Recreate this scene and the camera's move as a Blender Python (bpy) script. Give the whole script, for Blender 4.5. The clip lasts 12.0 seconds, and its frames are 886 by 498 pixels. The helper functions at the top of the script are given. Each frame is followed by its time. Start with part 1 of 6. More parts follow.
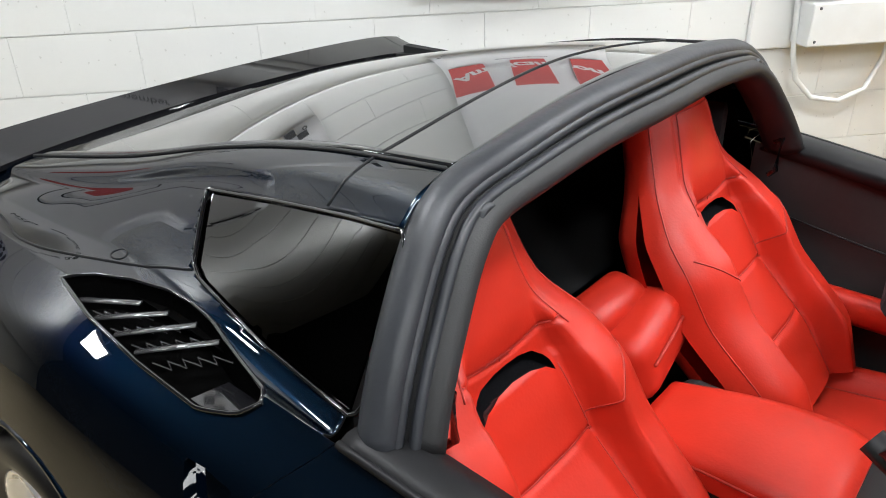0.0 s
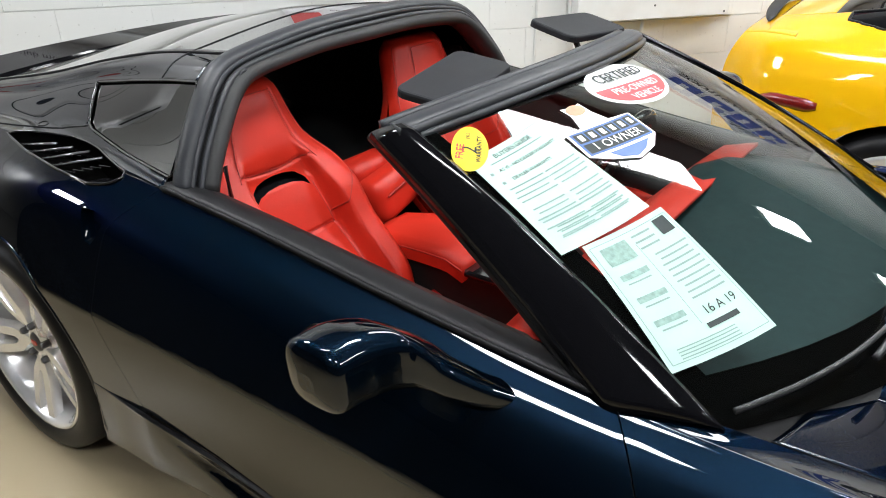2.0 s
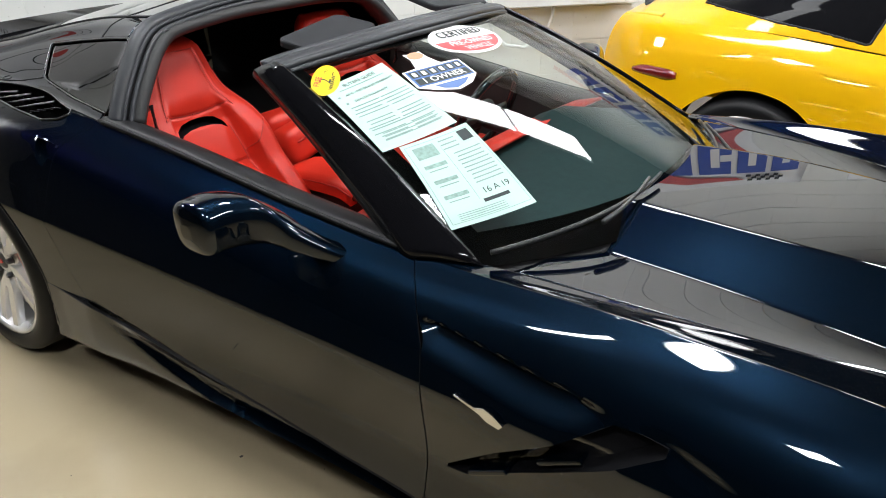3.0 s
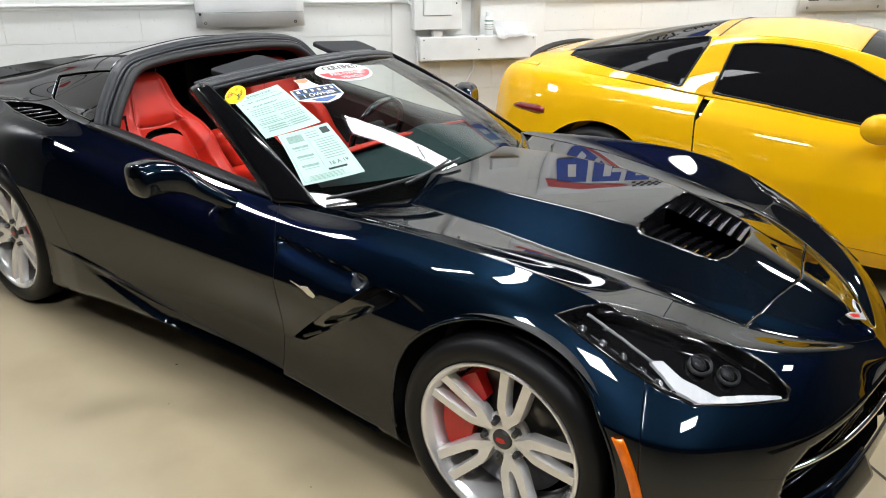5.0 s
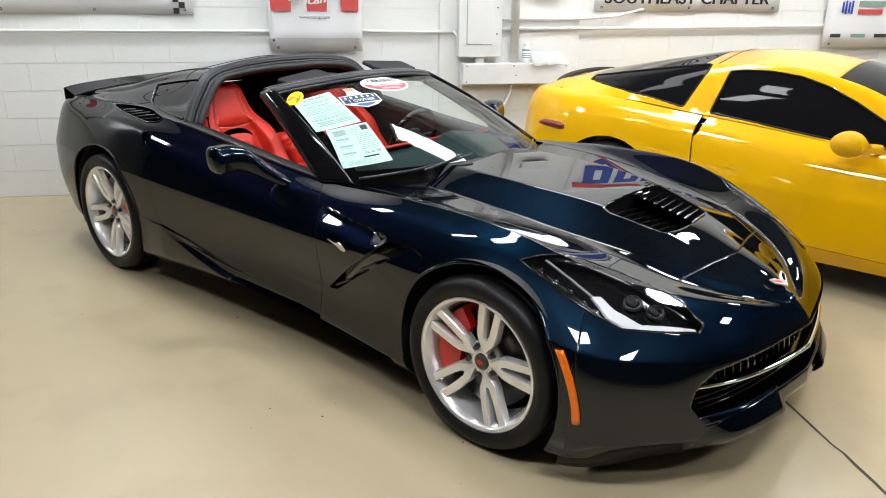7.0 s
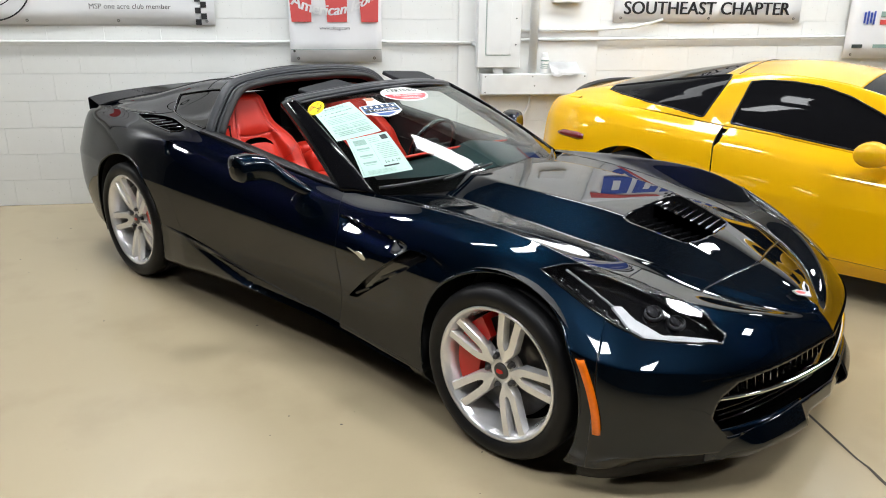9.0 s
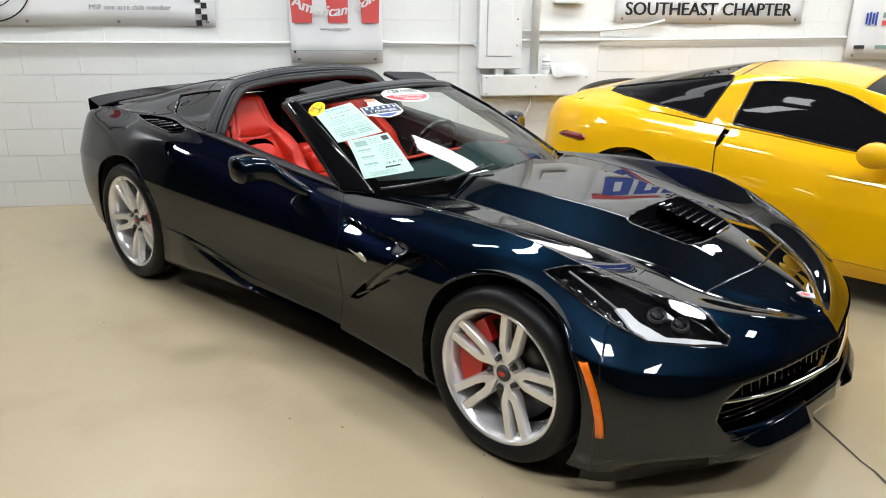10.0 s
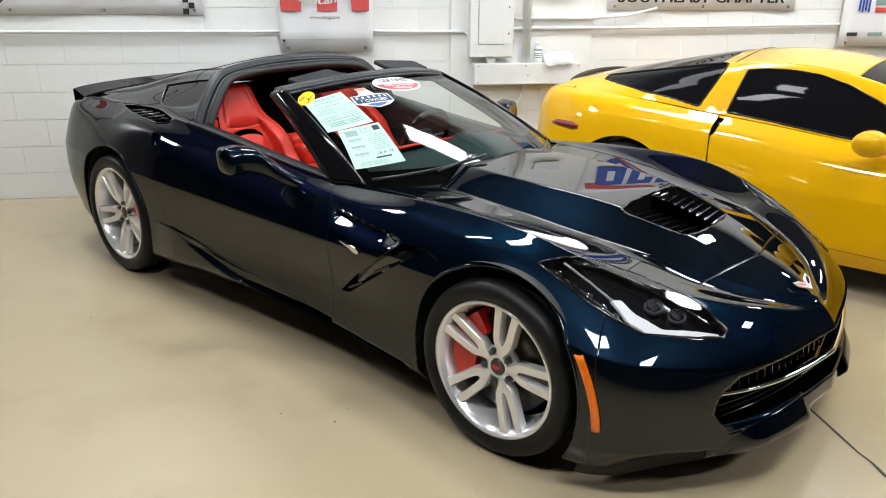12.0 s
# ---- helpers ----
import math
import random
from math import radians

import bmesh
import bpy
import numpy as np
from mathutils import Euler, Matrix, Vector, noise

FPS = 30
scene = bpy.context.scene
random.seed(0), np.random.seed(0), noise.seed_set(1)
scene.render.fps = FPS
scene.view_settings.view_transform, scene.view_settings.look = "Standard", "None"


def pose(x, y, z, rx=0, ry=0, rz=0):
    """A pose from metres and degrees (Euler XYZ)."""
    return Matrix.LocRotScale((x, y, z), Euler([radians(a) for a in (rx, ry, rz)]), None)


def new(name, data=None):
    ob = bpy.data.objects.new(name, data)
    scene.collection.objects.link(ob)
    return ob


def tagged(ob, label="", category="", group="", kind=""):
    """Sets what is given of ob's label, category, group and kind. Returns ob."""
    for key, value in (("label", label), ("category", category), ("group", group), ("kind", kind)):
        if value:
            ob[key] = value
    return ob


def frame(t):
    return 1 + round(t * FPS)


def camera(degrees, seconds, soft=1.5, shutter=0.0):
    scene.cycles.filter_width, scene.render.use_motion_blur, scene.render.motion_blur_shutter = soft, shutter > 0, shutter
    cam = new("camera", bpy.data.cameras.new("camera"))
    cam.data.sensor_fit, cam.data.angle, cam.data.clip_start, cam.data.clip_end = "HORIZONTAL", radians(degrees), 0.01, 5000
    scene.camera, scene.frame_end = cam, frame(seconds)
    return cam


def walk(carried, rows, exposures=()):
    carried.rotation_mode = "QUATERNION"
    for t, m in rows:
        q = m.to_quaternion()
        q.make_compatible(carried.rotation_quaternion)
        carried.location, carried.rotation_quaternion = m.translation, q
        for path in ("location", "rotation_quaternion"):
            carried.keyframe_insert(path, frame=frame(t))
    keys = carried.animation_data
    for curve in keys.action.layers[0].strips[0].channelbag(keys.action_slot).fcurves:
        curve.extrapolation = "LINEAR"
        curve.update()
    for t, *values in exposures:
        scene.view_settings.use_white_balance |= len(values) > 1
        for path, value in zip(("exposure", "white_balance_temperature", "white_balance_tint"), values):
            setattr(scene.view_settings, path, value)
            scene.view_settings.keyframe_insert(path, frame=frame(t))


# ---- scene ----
import functools

cam = camera(61.40, 12.0, soft=1.0)
# seconds, eye in metres, turns in degrees
PATH = [
    (0, -1.604, -1.164, 1.527, 62.13, 1.05, 40.45),
    (0.5, -1.442, -1.261, 1.532, 62.39, 1.17, 38.09),
    (1, -1.227, -1.339, 1.518, 62.72, 0.86, 36.63),
    (1.5, -0.961, -1.481, 1.536, 63.21, 0.73, 36.85),
    (2, -0.680, -1.652, 1.559, 62.99, 0.48, 35.76),
    (2.5, -0.375, -1.756, 1.554, 62.93, 0.27, 35.01),
    (3, -0.113, -1.909, 1.555, 63.20, 0.12, 34.62),
    (3.5, 0.153, -2.014, 1.568, 63.28, 0.24, 34.40),
    (5.5, 1.072, -2.529, 1.616, 69.32, -0.28, 36.52),
    (6, 1.241, -2.643, 1.603, 69.91, -0.27, 37.82),
    (6.5, 1.381, -2.682, 1.597, 70.26, -0.44, 40.06),
    (7, 1.453, -2.777, 1.601, 70.49, -0.64, 41.02),
    (7.5, 1.452, -2.823, 1.609, 70.78, -0.65, 41.34),
    (9.5, 1.439, -2.783, 1.593, 71.34, -0.53, 42.39),
    (10, 1.431, -2.782, 1.592, 71.38, -0.52, 42.31),
    (10.5, 1.431, -2.772, 1.591, 71.35, -0.50, 42.21),
    (11, 1.419, -2.760, 1.591, 71.10, -0.48, 42.03),
    (11.5, 1.410, -2.753, 1.593, 70.69, -0.45, 41.83),
    (12, 1.398, -2.750, 1.584, 70.60, -0.41, 41.61),
]
walk(cam, [(t, pose(x, y, z, rx, ry, rz)) for t, x, y, z, rx, ry, rz in PATH], exposures=[(0.0, 0.5), (1.0, 0.45), (2.5, 0.3), (5.5, 0.27), (12.0, 0.23)])

# ---- light and room frame ----
WALL_AT, WALL_TURN = Vector((-4.72, -0.66, 0.0)), 51.0
WALL_POSE = Matrix.Translation(WALL_AT) @ pose(0, 0, 0, 0, 0, WALL_TURN)  # local x along the wall, local -y into the room
world = bpy.data.worlds.new("dim_hall")
scene.world = world
world.use_nodes = True
world.node_tree.nodes["Background"].inputs["Color"].default_value = (0.9, 0.95, 1.0, 1)
world.node_tree.nodes["Background"].inputs["Strength"].default_value = 0.02
scene.view_settings.exposure = 0.0

CEIL = 3.7
LAMP = 34.5


# ---- materials ----
def mat(name, color, rough=0.5, metal=0.0, coat=0.0, coat_rough=0.03, spec=0.5, grain=None, bump=None, stains=None, sheen=0.0):
    """Principled material; grain=(scale, amount), bump=(scale, strength, distance), stains=(scale, amount, colour)."""
    m = bpy.data.materials.new(name)
    m.use_nodes = True
    nt = m.node_tree
    b = nt.nodes["Principled BSDF"]
    b.inputs["Base Color"].default_value = (*color, 1)
    b.inputs["Roughness"].default_value = rough
    b.inputs["Metallic"].default_value = metal
    b.inputs["Coat Weight"].default_value = coat
    b.inputs["Coat Roughness"].default_value = coat_rough
    b.inputs["Specular IOR Level"].default_value = spec
    b.inputs["Sheen Weight"].default_value = sheen
    co = nt.nodes.new("ShaderNodeTexCoord").outputs["Object"]

    def noise_tex(scale, detail=4.0):
        n = nt.nodes.new("ShaderNodeTexNoise")
        n.inputs["Scale"].default_value = scale
        n.inputs["Detail"].default_value = detail
        nt.links.new(co, n.inputs["Vector"])
        return n.outputs["Fac"]

    col = None
    if grain:
        mix = nt.nodes.new("ShaderNodeMix")
        mix.data_type = "RGBA"
        lo, hi = [c * (1 - grain[1]) for c in color], [min(1, c * (1 + grain[1])) for c in color]
        mix.inputs["A"].default_value, mix.inputs["B"].default_value = (*lo, 1), (*hi, 1)
        nt.links.new(noise_tex(grain[0]), mix.inputs["Factor"])
        col = mix.outputs["Result"]
    if stains:
        ramp = nt.nodes.new("ShaderNodeMapRange")
        ramp.inputs["From Min"].default_value, ramp.inputs["From Max"].default_value = 0.52, 0.72
        ramp.inputs["To Max"].default_value = stains[1]
        nt.links.new(noise_tex(stains[0], 6.0), ramp.inputs["Value"])
        mix = nt.nodes.new("ShaderNodeMix")
        mix.data_type = "RGBA"
        mix.inputs["A"].default_value, mix.inputs["B"].default_value = (*color, 1), (*stains[2], 1)
        if col:
            nt.links.new(col, mix.inputs["A"])
        nt.links.new(ramp.outputs["Result"], mix.inputs["Factor"])
        col = mix.outputs["Result"]
    if col:
        nt.links.new(col, b.inputs["Base Color"])
    if bump:
        bp = nt.nodes.new("ShaderNodeBump")
        bp.inputs["Strength"].default_value, bp.inputs["Distance"].default_value = bump[1], bump[2]
        nt.links.new(noise_tex(bump[0]), bp.inputs["Height"])
        nt.links.new(bp.outputs["Normal"], b.inputs["Normal"])
    return m


def glass(name, tint, rough=0.0, clear=0.9, ior=1.5):
    """Thin pane: mostly see-through, with a mirror-like gloss."""
    m = bpy.data.materials.new(name)
    m.use_nodes = True
    nt = m.node_tree
    nt.nodes.remove(nt.nodes["Principled BSDF"])
    out = nt.nodes["Material Output"]
    tr, gl, mx = nt.nodes.new("ShaderNodeBsdfTransparent"), nt.nodes.new("ShaderNodeBsdfGlossy"), nt.nodes.new("ShaderNodeMixShader")
    fr = nt.nodes.new("ShaderNodeFresnel")
    fr.inputs["IOR"].default_value = ior
    tr.inputs["Color"].default_value = (*[clear * c for c in tint], 1)
    gl.inputs["Roughness"].default_value = rough
    nt.links.new(fr.outputs["Fac"], mx.inputs["Fac"])
    nt.links.new(tr.outputs["BSDF"], mx.inputs[1])
    nt.links.new(gl.outputs["BSDF"], mx.inputs[2])
    nt.links.new(mx.outputs["Shader"], out.inputs["Surface"])
    return m


def lamp_mat(name, color, strength):
    m = bpy.data.materials.new(name)
    m.use_nodes = True
    b = m.node_tree.nodes["Principled BSDF"]
    b.inputs["Base Color"].default_value = (*color, 1)
    b.inputs["Emission Color"].default_value = (*color, 1)
    b.inputs["Emission Strength"].default_value = strength
    return m


def car_paint(name, base, flake, rough=0.35, metal=0.6, edge=(1, 1, 1), ior=1.53):
    """Metallic base coat with fine flake variation under a clear coat."""
    m = mat(name, base, rough, metal, coat=1.0, coat_rough=0.012, spec=0.06)
    nt = m.node_tree
    b = nt.nodes["Principled BSDF"]
    b.inputs["Coat IOR"].default_value = ior
    b.inputs["Specular Tint"].default_value = (*edge, 1)
    co = nt.nodes.new("ShaderNodeTexCoord").outputs["Object"]
    v = nt.nodes.new("ShaderNodeTexVoronoi")
    v.inputs["Scale"].default_value = 900
    nt.links.new(co, v.inputs["Vector"])
    mix = nt.nodes.new("ShaderNodeMix")
    mix.data_type = "RGBA"
    mix.inputs["A"].default_value, mix.inputs["B"].default_value = (*base, 1), (*flake, 1)
    sep = nt.nodes.new("ShaderNodeSeparateColor")
    nt.links.new(v.outputs["Color"], sep.inputs["Color"])
    nt.links.new(sep.outputs["Red"], mix.inputs["Factor"])
    nt.links.new(mix.outputs["Result"], b.inputs["Base Color"])
    return m


M_NAVY = car_paint("navy_metallic_paint", (0.0015, 0.0047, 0.0098), (0.0028, 0.0092, 0.0200), 0.38, 0.92, (0.03, 0.09, 0.15))
M_YELLOW = car_paint("yellow_paint", (0.69, 0.365, 0.001), (0.76, 0.42, 0.002), 0.4, 0.0, ior=1.38)
M_BLACK = mat("gloss_black_trim", (0.007, 0.007, 0.008), 0.06, coat=0.6, grain=(60, 0.2))
M_RUBBER = mat("black_rubber", (0.008, 0.008, 0.009), 0.45, grain=(40, 0.3), bump=(120, 0.2, 0.001), spec=0.25)
M_SEAL = mat("grey_rubber_seal", (0.026, 0.028, 0.033), 0.42, grain=(25, 0.35), bump=(90, 0.25, 0.002), spec=0.4)
M_PLASTIC = mat("dark_grained_plastic", (0.014, 0.014, 0.015), 0.6, grain=(50, 0.3), bump=(400, 0.35, 0.001))
M_CARPET = mat("black_carpet", (0.010, 0.010, 0.011), 0.95, grain=(200, 0.5), bump=(600, 0.7, 0.003))
M_RED = mat("red_leather", (0.53, 0.024, 0.011), 0.42, grain=(9, 0.14), bump=(150, 0.22, 0.0016), spec=0.35)
M_REDSTITCH = mat("dark_red_seam", (0.36, 0.018, 0.010), 0.6, grain=(80, 0.3))
M_ALU = mat("silver_wheel_paint", (0.88, 0.88, 0.895), 0.22, 0.58, coat=0.3, grain=(14, 0.12), bump=(300, 0.05, 0.0005))
M_ALUDARK = mat("cast_grey_metal", (0.10, 0.10, 0.105), 0.45, 0.8, grain=(30, 0.3))
M_DISC = mat("brake_disc_steel", (0.10, 0.10, 0.105), 0.35, 1.0, grain=(60, 0.25))
M_CALIPER = mat("red_caliper_paint", (0.60, 0.012, 0.010), 0.3, coat=0.5, grain=(12, 0.1))
M_CHROME = mat("chrome", (0.75, 0.75, 0.76), 0.08, 1.0, grain=(20, 0.05))
M_AMBER = mat("amber_lens", (0.85, 0.17, 0.004), 0.2, coat=0.5, grain=(50, 0.2))
M_REDLENS = mat("dark_red_lens", (0.16, 0.008, 0.006), 0.15, coat=0.6, grain=(50, 0.2))
M_WHITE = mat("white_paint", (0.78, 0.78, 0.76), 0.5, grain=(4, 0.04), stains=(1.1, 0.25, (0.55, 0.52, 0.46)))
M_METALWHITE = mat("white_enamelled_steel", (0.72, 0.73, 0.72), 0.38, grain=(3, 0.05), stains=(5, 0.2, (0.5, 0.47, 0.42)))
M_GLASS = glass("windscreen_glass", (0.86, 0.95, 0.92))
M_TINT = glass("dark_tinted_glass", (0.05, 0.06, 0.055), ior=1.75)
M_LENS = glass("clear_lamp_lens", (0.95, 0.96, 0.97))
M_TUBE = lamp_mat("lit_panel", (0.97, 1.0, 1.02), LAMP * 2.1)
M_LIGHT = lamp_mat("lit_diffuser", (0.97, 1.0, 1.02), LAMP * 0.62)


# ---- building helpers ----
def mesh_object(name, verts, faces, material, parent=None, label="", smooth=True):
    me = bpy.data.meshes.new(name)
    me.from_pydata([tuple(v) for v in verts], [], faces)
    me.materials.append(material)
    if smooth:
        me.shade_smooth()
    ob = new(name, me)
    if parent:
        ob.parent = parent
    if label:
        ob["label"] = label
    return ob


def part(name, bm, material, parent=None, label="", smooth=False):
    me = bpy.data.meshes.new(name)
    bm.to_mesh(me)
    bm.free()
    me.materials.append(material)
    if smooth:
        me.shade_smooth()
    ob = new(name, me)
    if parent:
        ob.parent = parent
    if label:
        ob["label"] = label
    return ob


def sharp(ob, degrees=40):
    ob.data.set_sharp_from_angle(angle=radians(degrees))
    return ob


def solid(ob, thick, offset=-1.0):
    md = ob.modifiers.new("thickness", "SOLIDIFY")
    md.thickness, md.offset = thick, offset
    return ob


def dark_rim(ob):
    """The cut edges of painted panels stay dark inside their joints."""
    ob.data.materials.append(M_RUBBER)
    ob.modifiers["thickness"].material_offset_rim = 1
    return ob


def thing(name, label, category, m=None, group="", kind=""):
    ob = new(name)
    ob.empty_display_size = 0.2
    if m is not None:
        ob.matrix_basis = m
    return tagged(ob, label, category, group, kind)


def box_bm(size, at=(0, 0, 0), bevel=0.0, segs=2, turn=None, bm=None):
    bm = bm or bmesh.new()
    m = Matrix.Translation(at) @ (turn or Matrix()) @ Matrix.Diagonal((*size, 1))
    made = bmesh.ops.create_cube(bm, size=1.0, matrix=m)["verts"]
    if bevel:
        edges = list({e for v in made for e in v.link_edges})
        bmesh.ops.bevel(bm, geom=edges, offset=bevel, segments=segs, affect="EDGES", profile=0.5)
    return bm


def tube_bm(points, radius, sides=10, closed=False, bm=None, squash=None, axis=None):
    """A round bar along a chain of points; axis: the fixed direction of its first cross radius."""
    bm = bm or bmesh.new()
    pts = [Vector(p) for p in points]
    rings, n = [], len(pts)
    up = Vector((0.0, 0.0, 1.0))
    for i, p in enumerate(pts):
        a = pts[(i - 1) % n] if closed or i else p
        b = pts[(i + 1) % n] if closed or i < n - 1 else p
        d = (b - a).normalized()
        side = d.cross(up) if axis is None else Vector(axis) - d * d.dot(Vector(axis))
        if side.length < 1e-3:
            side = d.cross(Vector((1, 0, 0)))
        side.normalize()
        top = side.cross(d)
        r = radius(i / max(1, n - 1)) if callable(radius) else radius
        sx, sy = squash or (1, 1)
        rings.append([bm.verts.new(p + side * (r * sx * math.cos(k * math.tau / sides)) + top * (r * sy * math.sin(k * math.tau / sides))) for k in range(sides)])
    for i in range(n if closed else n - 1):
        a, b = rings[i], rings[(i + 1) % n]
        for k in range(sides):
            bm.faces.new((a[k], a[(k + 1) % sides], b[(k + 1) % sides], b[k]))
    if not closed:
        bm.faces.new(list(reversed(rings[0])))
        bm.faces.new(rings[-1])
    bmesh.ops.recalc_face_normals(bm, faces=bm.faces)
    return bm


def lathe_bm(profile, steps=64, bm=None, closed=False):
    """Turns (radius, y) pairs round the y axis."""
    bm = bm or bmesh.new()
    rings = []
    for k in range(steps):
        a = k * math.tau / steps
        rings.append([bm.verts.new((r * math.cos(a), y, r * math.sin(a))) for r, y in profile])
    n = len(profile)
    for k in range(steps):
        a, b = rings[k], rings[(k + 1) % steps]
        for i in range(n if closed else n - 1):
            j = (i + 1) % n
            bm.faces.new((a[i], a[j], b[j], b[i]))
    bmesh.ops.recalc_face_normals(bm, faces=bm.faces)
    return bm


def prism_bm(outline, depth, bevel=0.0, bm=None, m=None):
    """A flat outline in (x, y) given depth along z, from 0 up."""
    bm = bm or bmesh.new()
    lo = [bm.verts.new((x, y, 0)) for x, y in outline]
    hi = [bm.verts.new((x, y, depth)) for x, y in outline]
    faces = [bm.faces.new(list(reversed(lo))), bm.faces.new(hi)]
    n = len(outline)
    for i in range(n):
        faces.append(bm.faces.new((lo[i], lo[(i + 1) % n], hi[(i + 1) % n], hi[i])))
    made = lo + hi
    bmesh.ops.recalc_face_normals(bm, faces=faces)
    if bevel:
        edges = [e for e in bm.edges if e.verts[0] in hi and e.verts[1] in hi]
        bmesh.ops.bevel(bm, geom=edges, offset=bevel, segments=2, affect="EDGES", profile=0.5)
        made = list(bm.verts)
    if m is not None:
        bmesh.ops.transform(bm, matrix=m, verts=made)
    return bm


# ---- lofted bodies ----
def spline(table, s, mirrored_end=True):
    """Points at station s (array) of a line of (x, h, z) rows; the far end is mirrored across the car's middle."""
    t = np.asarray(table, float)
    tail = t[0] * 2 - t[1]
    nose = t[-2] * [1, -1, 1] if mirrored_end else t[-1] * 2 - t[-2]
    if mirrored_end:
        nose[0] += 1.3 * (t[-1, 0] - t[-2, 0])  # slightly pointed in plan
    t = np.vstack([tail, t, nose])
    s = np.clip(np.asarray(s, float), 0, len(table) - 1 - 1e-9)
    i = s.astype(int)
    f = (s - i)[..., None]
    p0, p1, p2, p3 = t[i], t[i + 1], t[i + 2], t[i + 3]
    return 0.5 * (2 * p1 + (p2 - p0) * f + (2 * p0 - 5 * p1 + 4 * p2 - p3) * f**2 + (3 * p1 - p0 - 3 * p2 + p3) * f**3)


class Loft:
    """A car's skin: lines run from tail to nose, sections from the sill (v = 0) to the middle of the bonnet."""

    def __init__(self, lines, crease, closes=True):
        self.lines, self.crease, self.closes = lines, crease, closes

    def at(self, s, v):
        s, v = np.broadcast_arrays(np.asarray(s, float), np.asarray(v, float))
        L = np.stack([spline(t, s, self.closes) for t in self.lines])  # line, ..., 3
        n = len(self.lines)
        v = np.clip(v, 0, n - 1 - 1e-9)
        j = v.astype(int)
        f = (v - j)[..., None]

        def pick(k):
            k = np.asarray(k)
            low, high = k < 0, k > n - 1
            p = np.take_along_axis(L, np.clip(k, 0, n - 1)[None, ..., None], 0)[0]
            a = np.take_along_axis(L, np.full_like(k, 1)[None, ..., None], 0)[0]
            b = L[n - 2] * np.array([1, -1, 1])
            p = np.where(low[..., None], 2 * p - a, p)
            return np.where(high[..., None], b, p)

        p0, p1, p2, p3 = pick(j - 1), pick(j), pick(j + 1), pick(j + 2)
        cr = np.asarray(self.crease)
        soft = (np.clip((12.2 - s) / 1.4, 0, 1) if self.closes else np.ones_like(s))[..., None]  # edges fade out at the nose
        c1, c2 = cr[j][..., None] * soft, cr[np.minimum(j + 1, n - 1)][..., None] * soft
        m1 = (p2 - p0) * 0.5 * (1 - c1) + (p2 - p1) * c1
        m2 = (p3 - p1) * 0.5 * (1 - c2) + (p2 - p1) * c2
        q = (2 * f**3 - 3 * f**2 + 1) * p1 + (f**3 - 2 * f**2 + f) * m1 + (3 * f**2 - 2 * f**3) * p2 + (f**3 - f**2) * m2
        return q


def value(b, x):
    return b(x) if callable(b) else np.full_like(x, b)


def patch(loft, s0, s1, v0, v1, ns, nv):
    """Grid of points (ns + 1, nv + 1, 3) on a skin; s0 and s1 may be functions of v, v0 and v1 of s."""
    a, b = np.meshgrid(np.linspace(0, 1, ns + 1), np.linspace(0, 1, nv + 1), indexing="ij")
    v = (v0 if not callable(v0) else 1.5) + ((v1 if not callable(v1) else 1.5) - (v0 if not callable(v0) else 1.5)) * b
    s = value(s0, v) + (value(s1, v) - value(s0, v)) * a
    if callable(v0) or callable(v1):
        for _ in range(4):
            v = value(v0, s) + (value(v1, s) - value(v0, s)) * b
            s = value(s0, v) + (value(s1, v) - value(s0, v)) * a
    return loft.at(s, v)


def inside(poly, p):
    """Which points (n, 2) lie in the polygon."""
    poly = np.asarray(poly, float)
    x, y = p[:, 0], p[:, 1]
    hit = np.zeros(len(p), bool)
    for (x1, y1), (x2, y2) in zip(poly, np.roll(poly, -1, 0)):
        cross = (y1 > y) != (y2 > y)
        hit ^= cross & (x < (x2 - x1) * (y - y1) / (y2 - y1 + 1e-12) + x1)
    return hit


def nearest(poly, p):
    """The nearest point of the polygon's outline to each p."""
    poly = np.asarray(poly, float)
    best, dist = p.copy(), np.full(len(p), 1e9)
    for a, b in zip(poly, np.roll(poly, -1, 0)):
        t = np.clip(((p - a) @ (b - a)) / ((b - a) @ (b - a) + 1e-12), 0, 1)[:, None]
        q = a + t * (b - a)
        d = np.linalg.norm(p - q, axis=1)
        best[d < dist], dist = q[d < dist], np.minimum(d, dist)
    return best


def circle(x, z, r, n=96):
    return [(x + r * math.cos(k * math.tau / n), z + r * math.sin(k * math.tau / n)) for k in range(n)]


def grid_faces(shape):
    n, m = shape[0], shape[1]
    i, j = np.meshgrid(np.arange(n - 1), np.arange(m - 1), indexing="ij")
    a = (i * m + j).ravel()
    return np.stack([a, a + m, a + m + 1, a + 1], 1)


def lay_on(dense, flat, axes):
    """The third coordinate of flat points, from the nearest points of a skin."""
    other = 3 - sum(axes)
    out = np.zeros(len(flat))
    for i, p in enumerate(flat):
        d = ((dense[:, axes] - p) ** 2).sum(1)
        k = np.argpartition(d, 6)[:6]
        w = 1 / (d[k] + 1e-9)
        out[i] = (dense[k, other] * w).sum() / w.sum()
    return out


def densify(poly, n):
    """n points spread along a closed outline."""
    ring = np.vstack([poly, poly[:1]]).astype(float)
    step = np.concatenate([[0], np.cumsum(np.linalg.norm(np.diff(ring, axis=0), axis=1))])
    t = np.linspace(0, step[-1], n, endpoint=False)
    return np.stack([np.interp(t, step, ring[:, k]) for k in range(2)], 1)


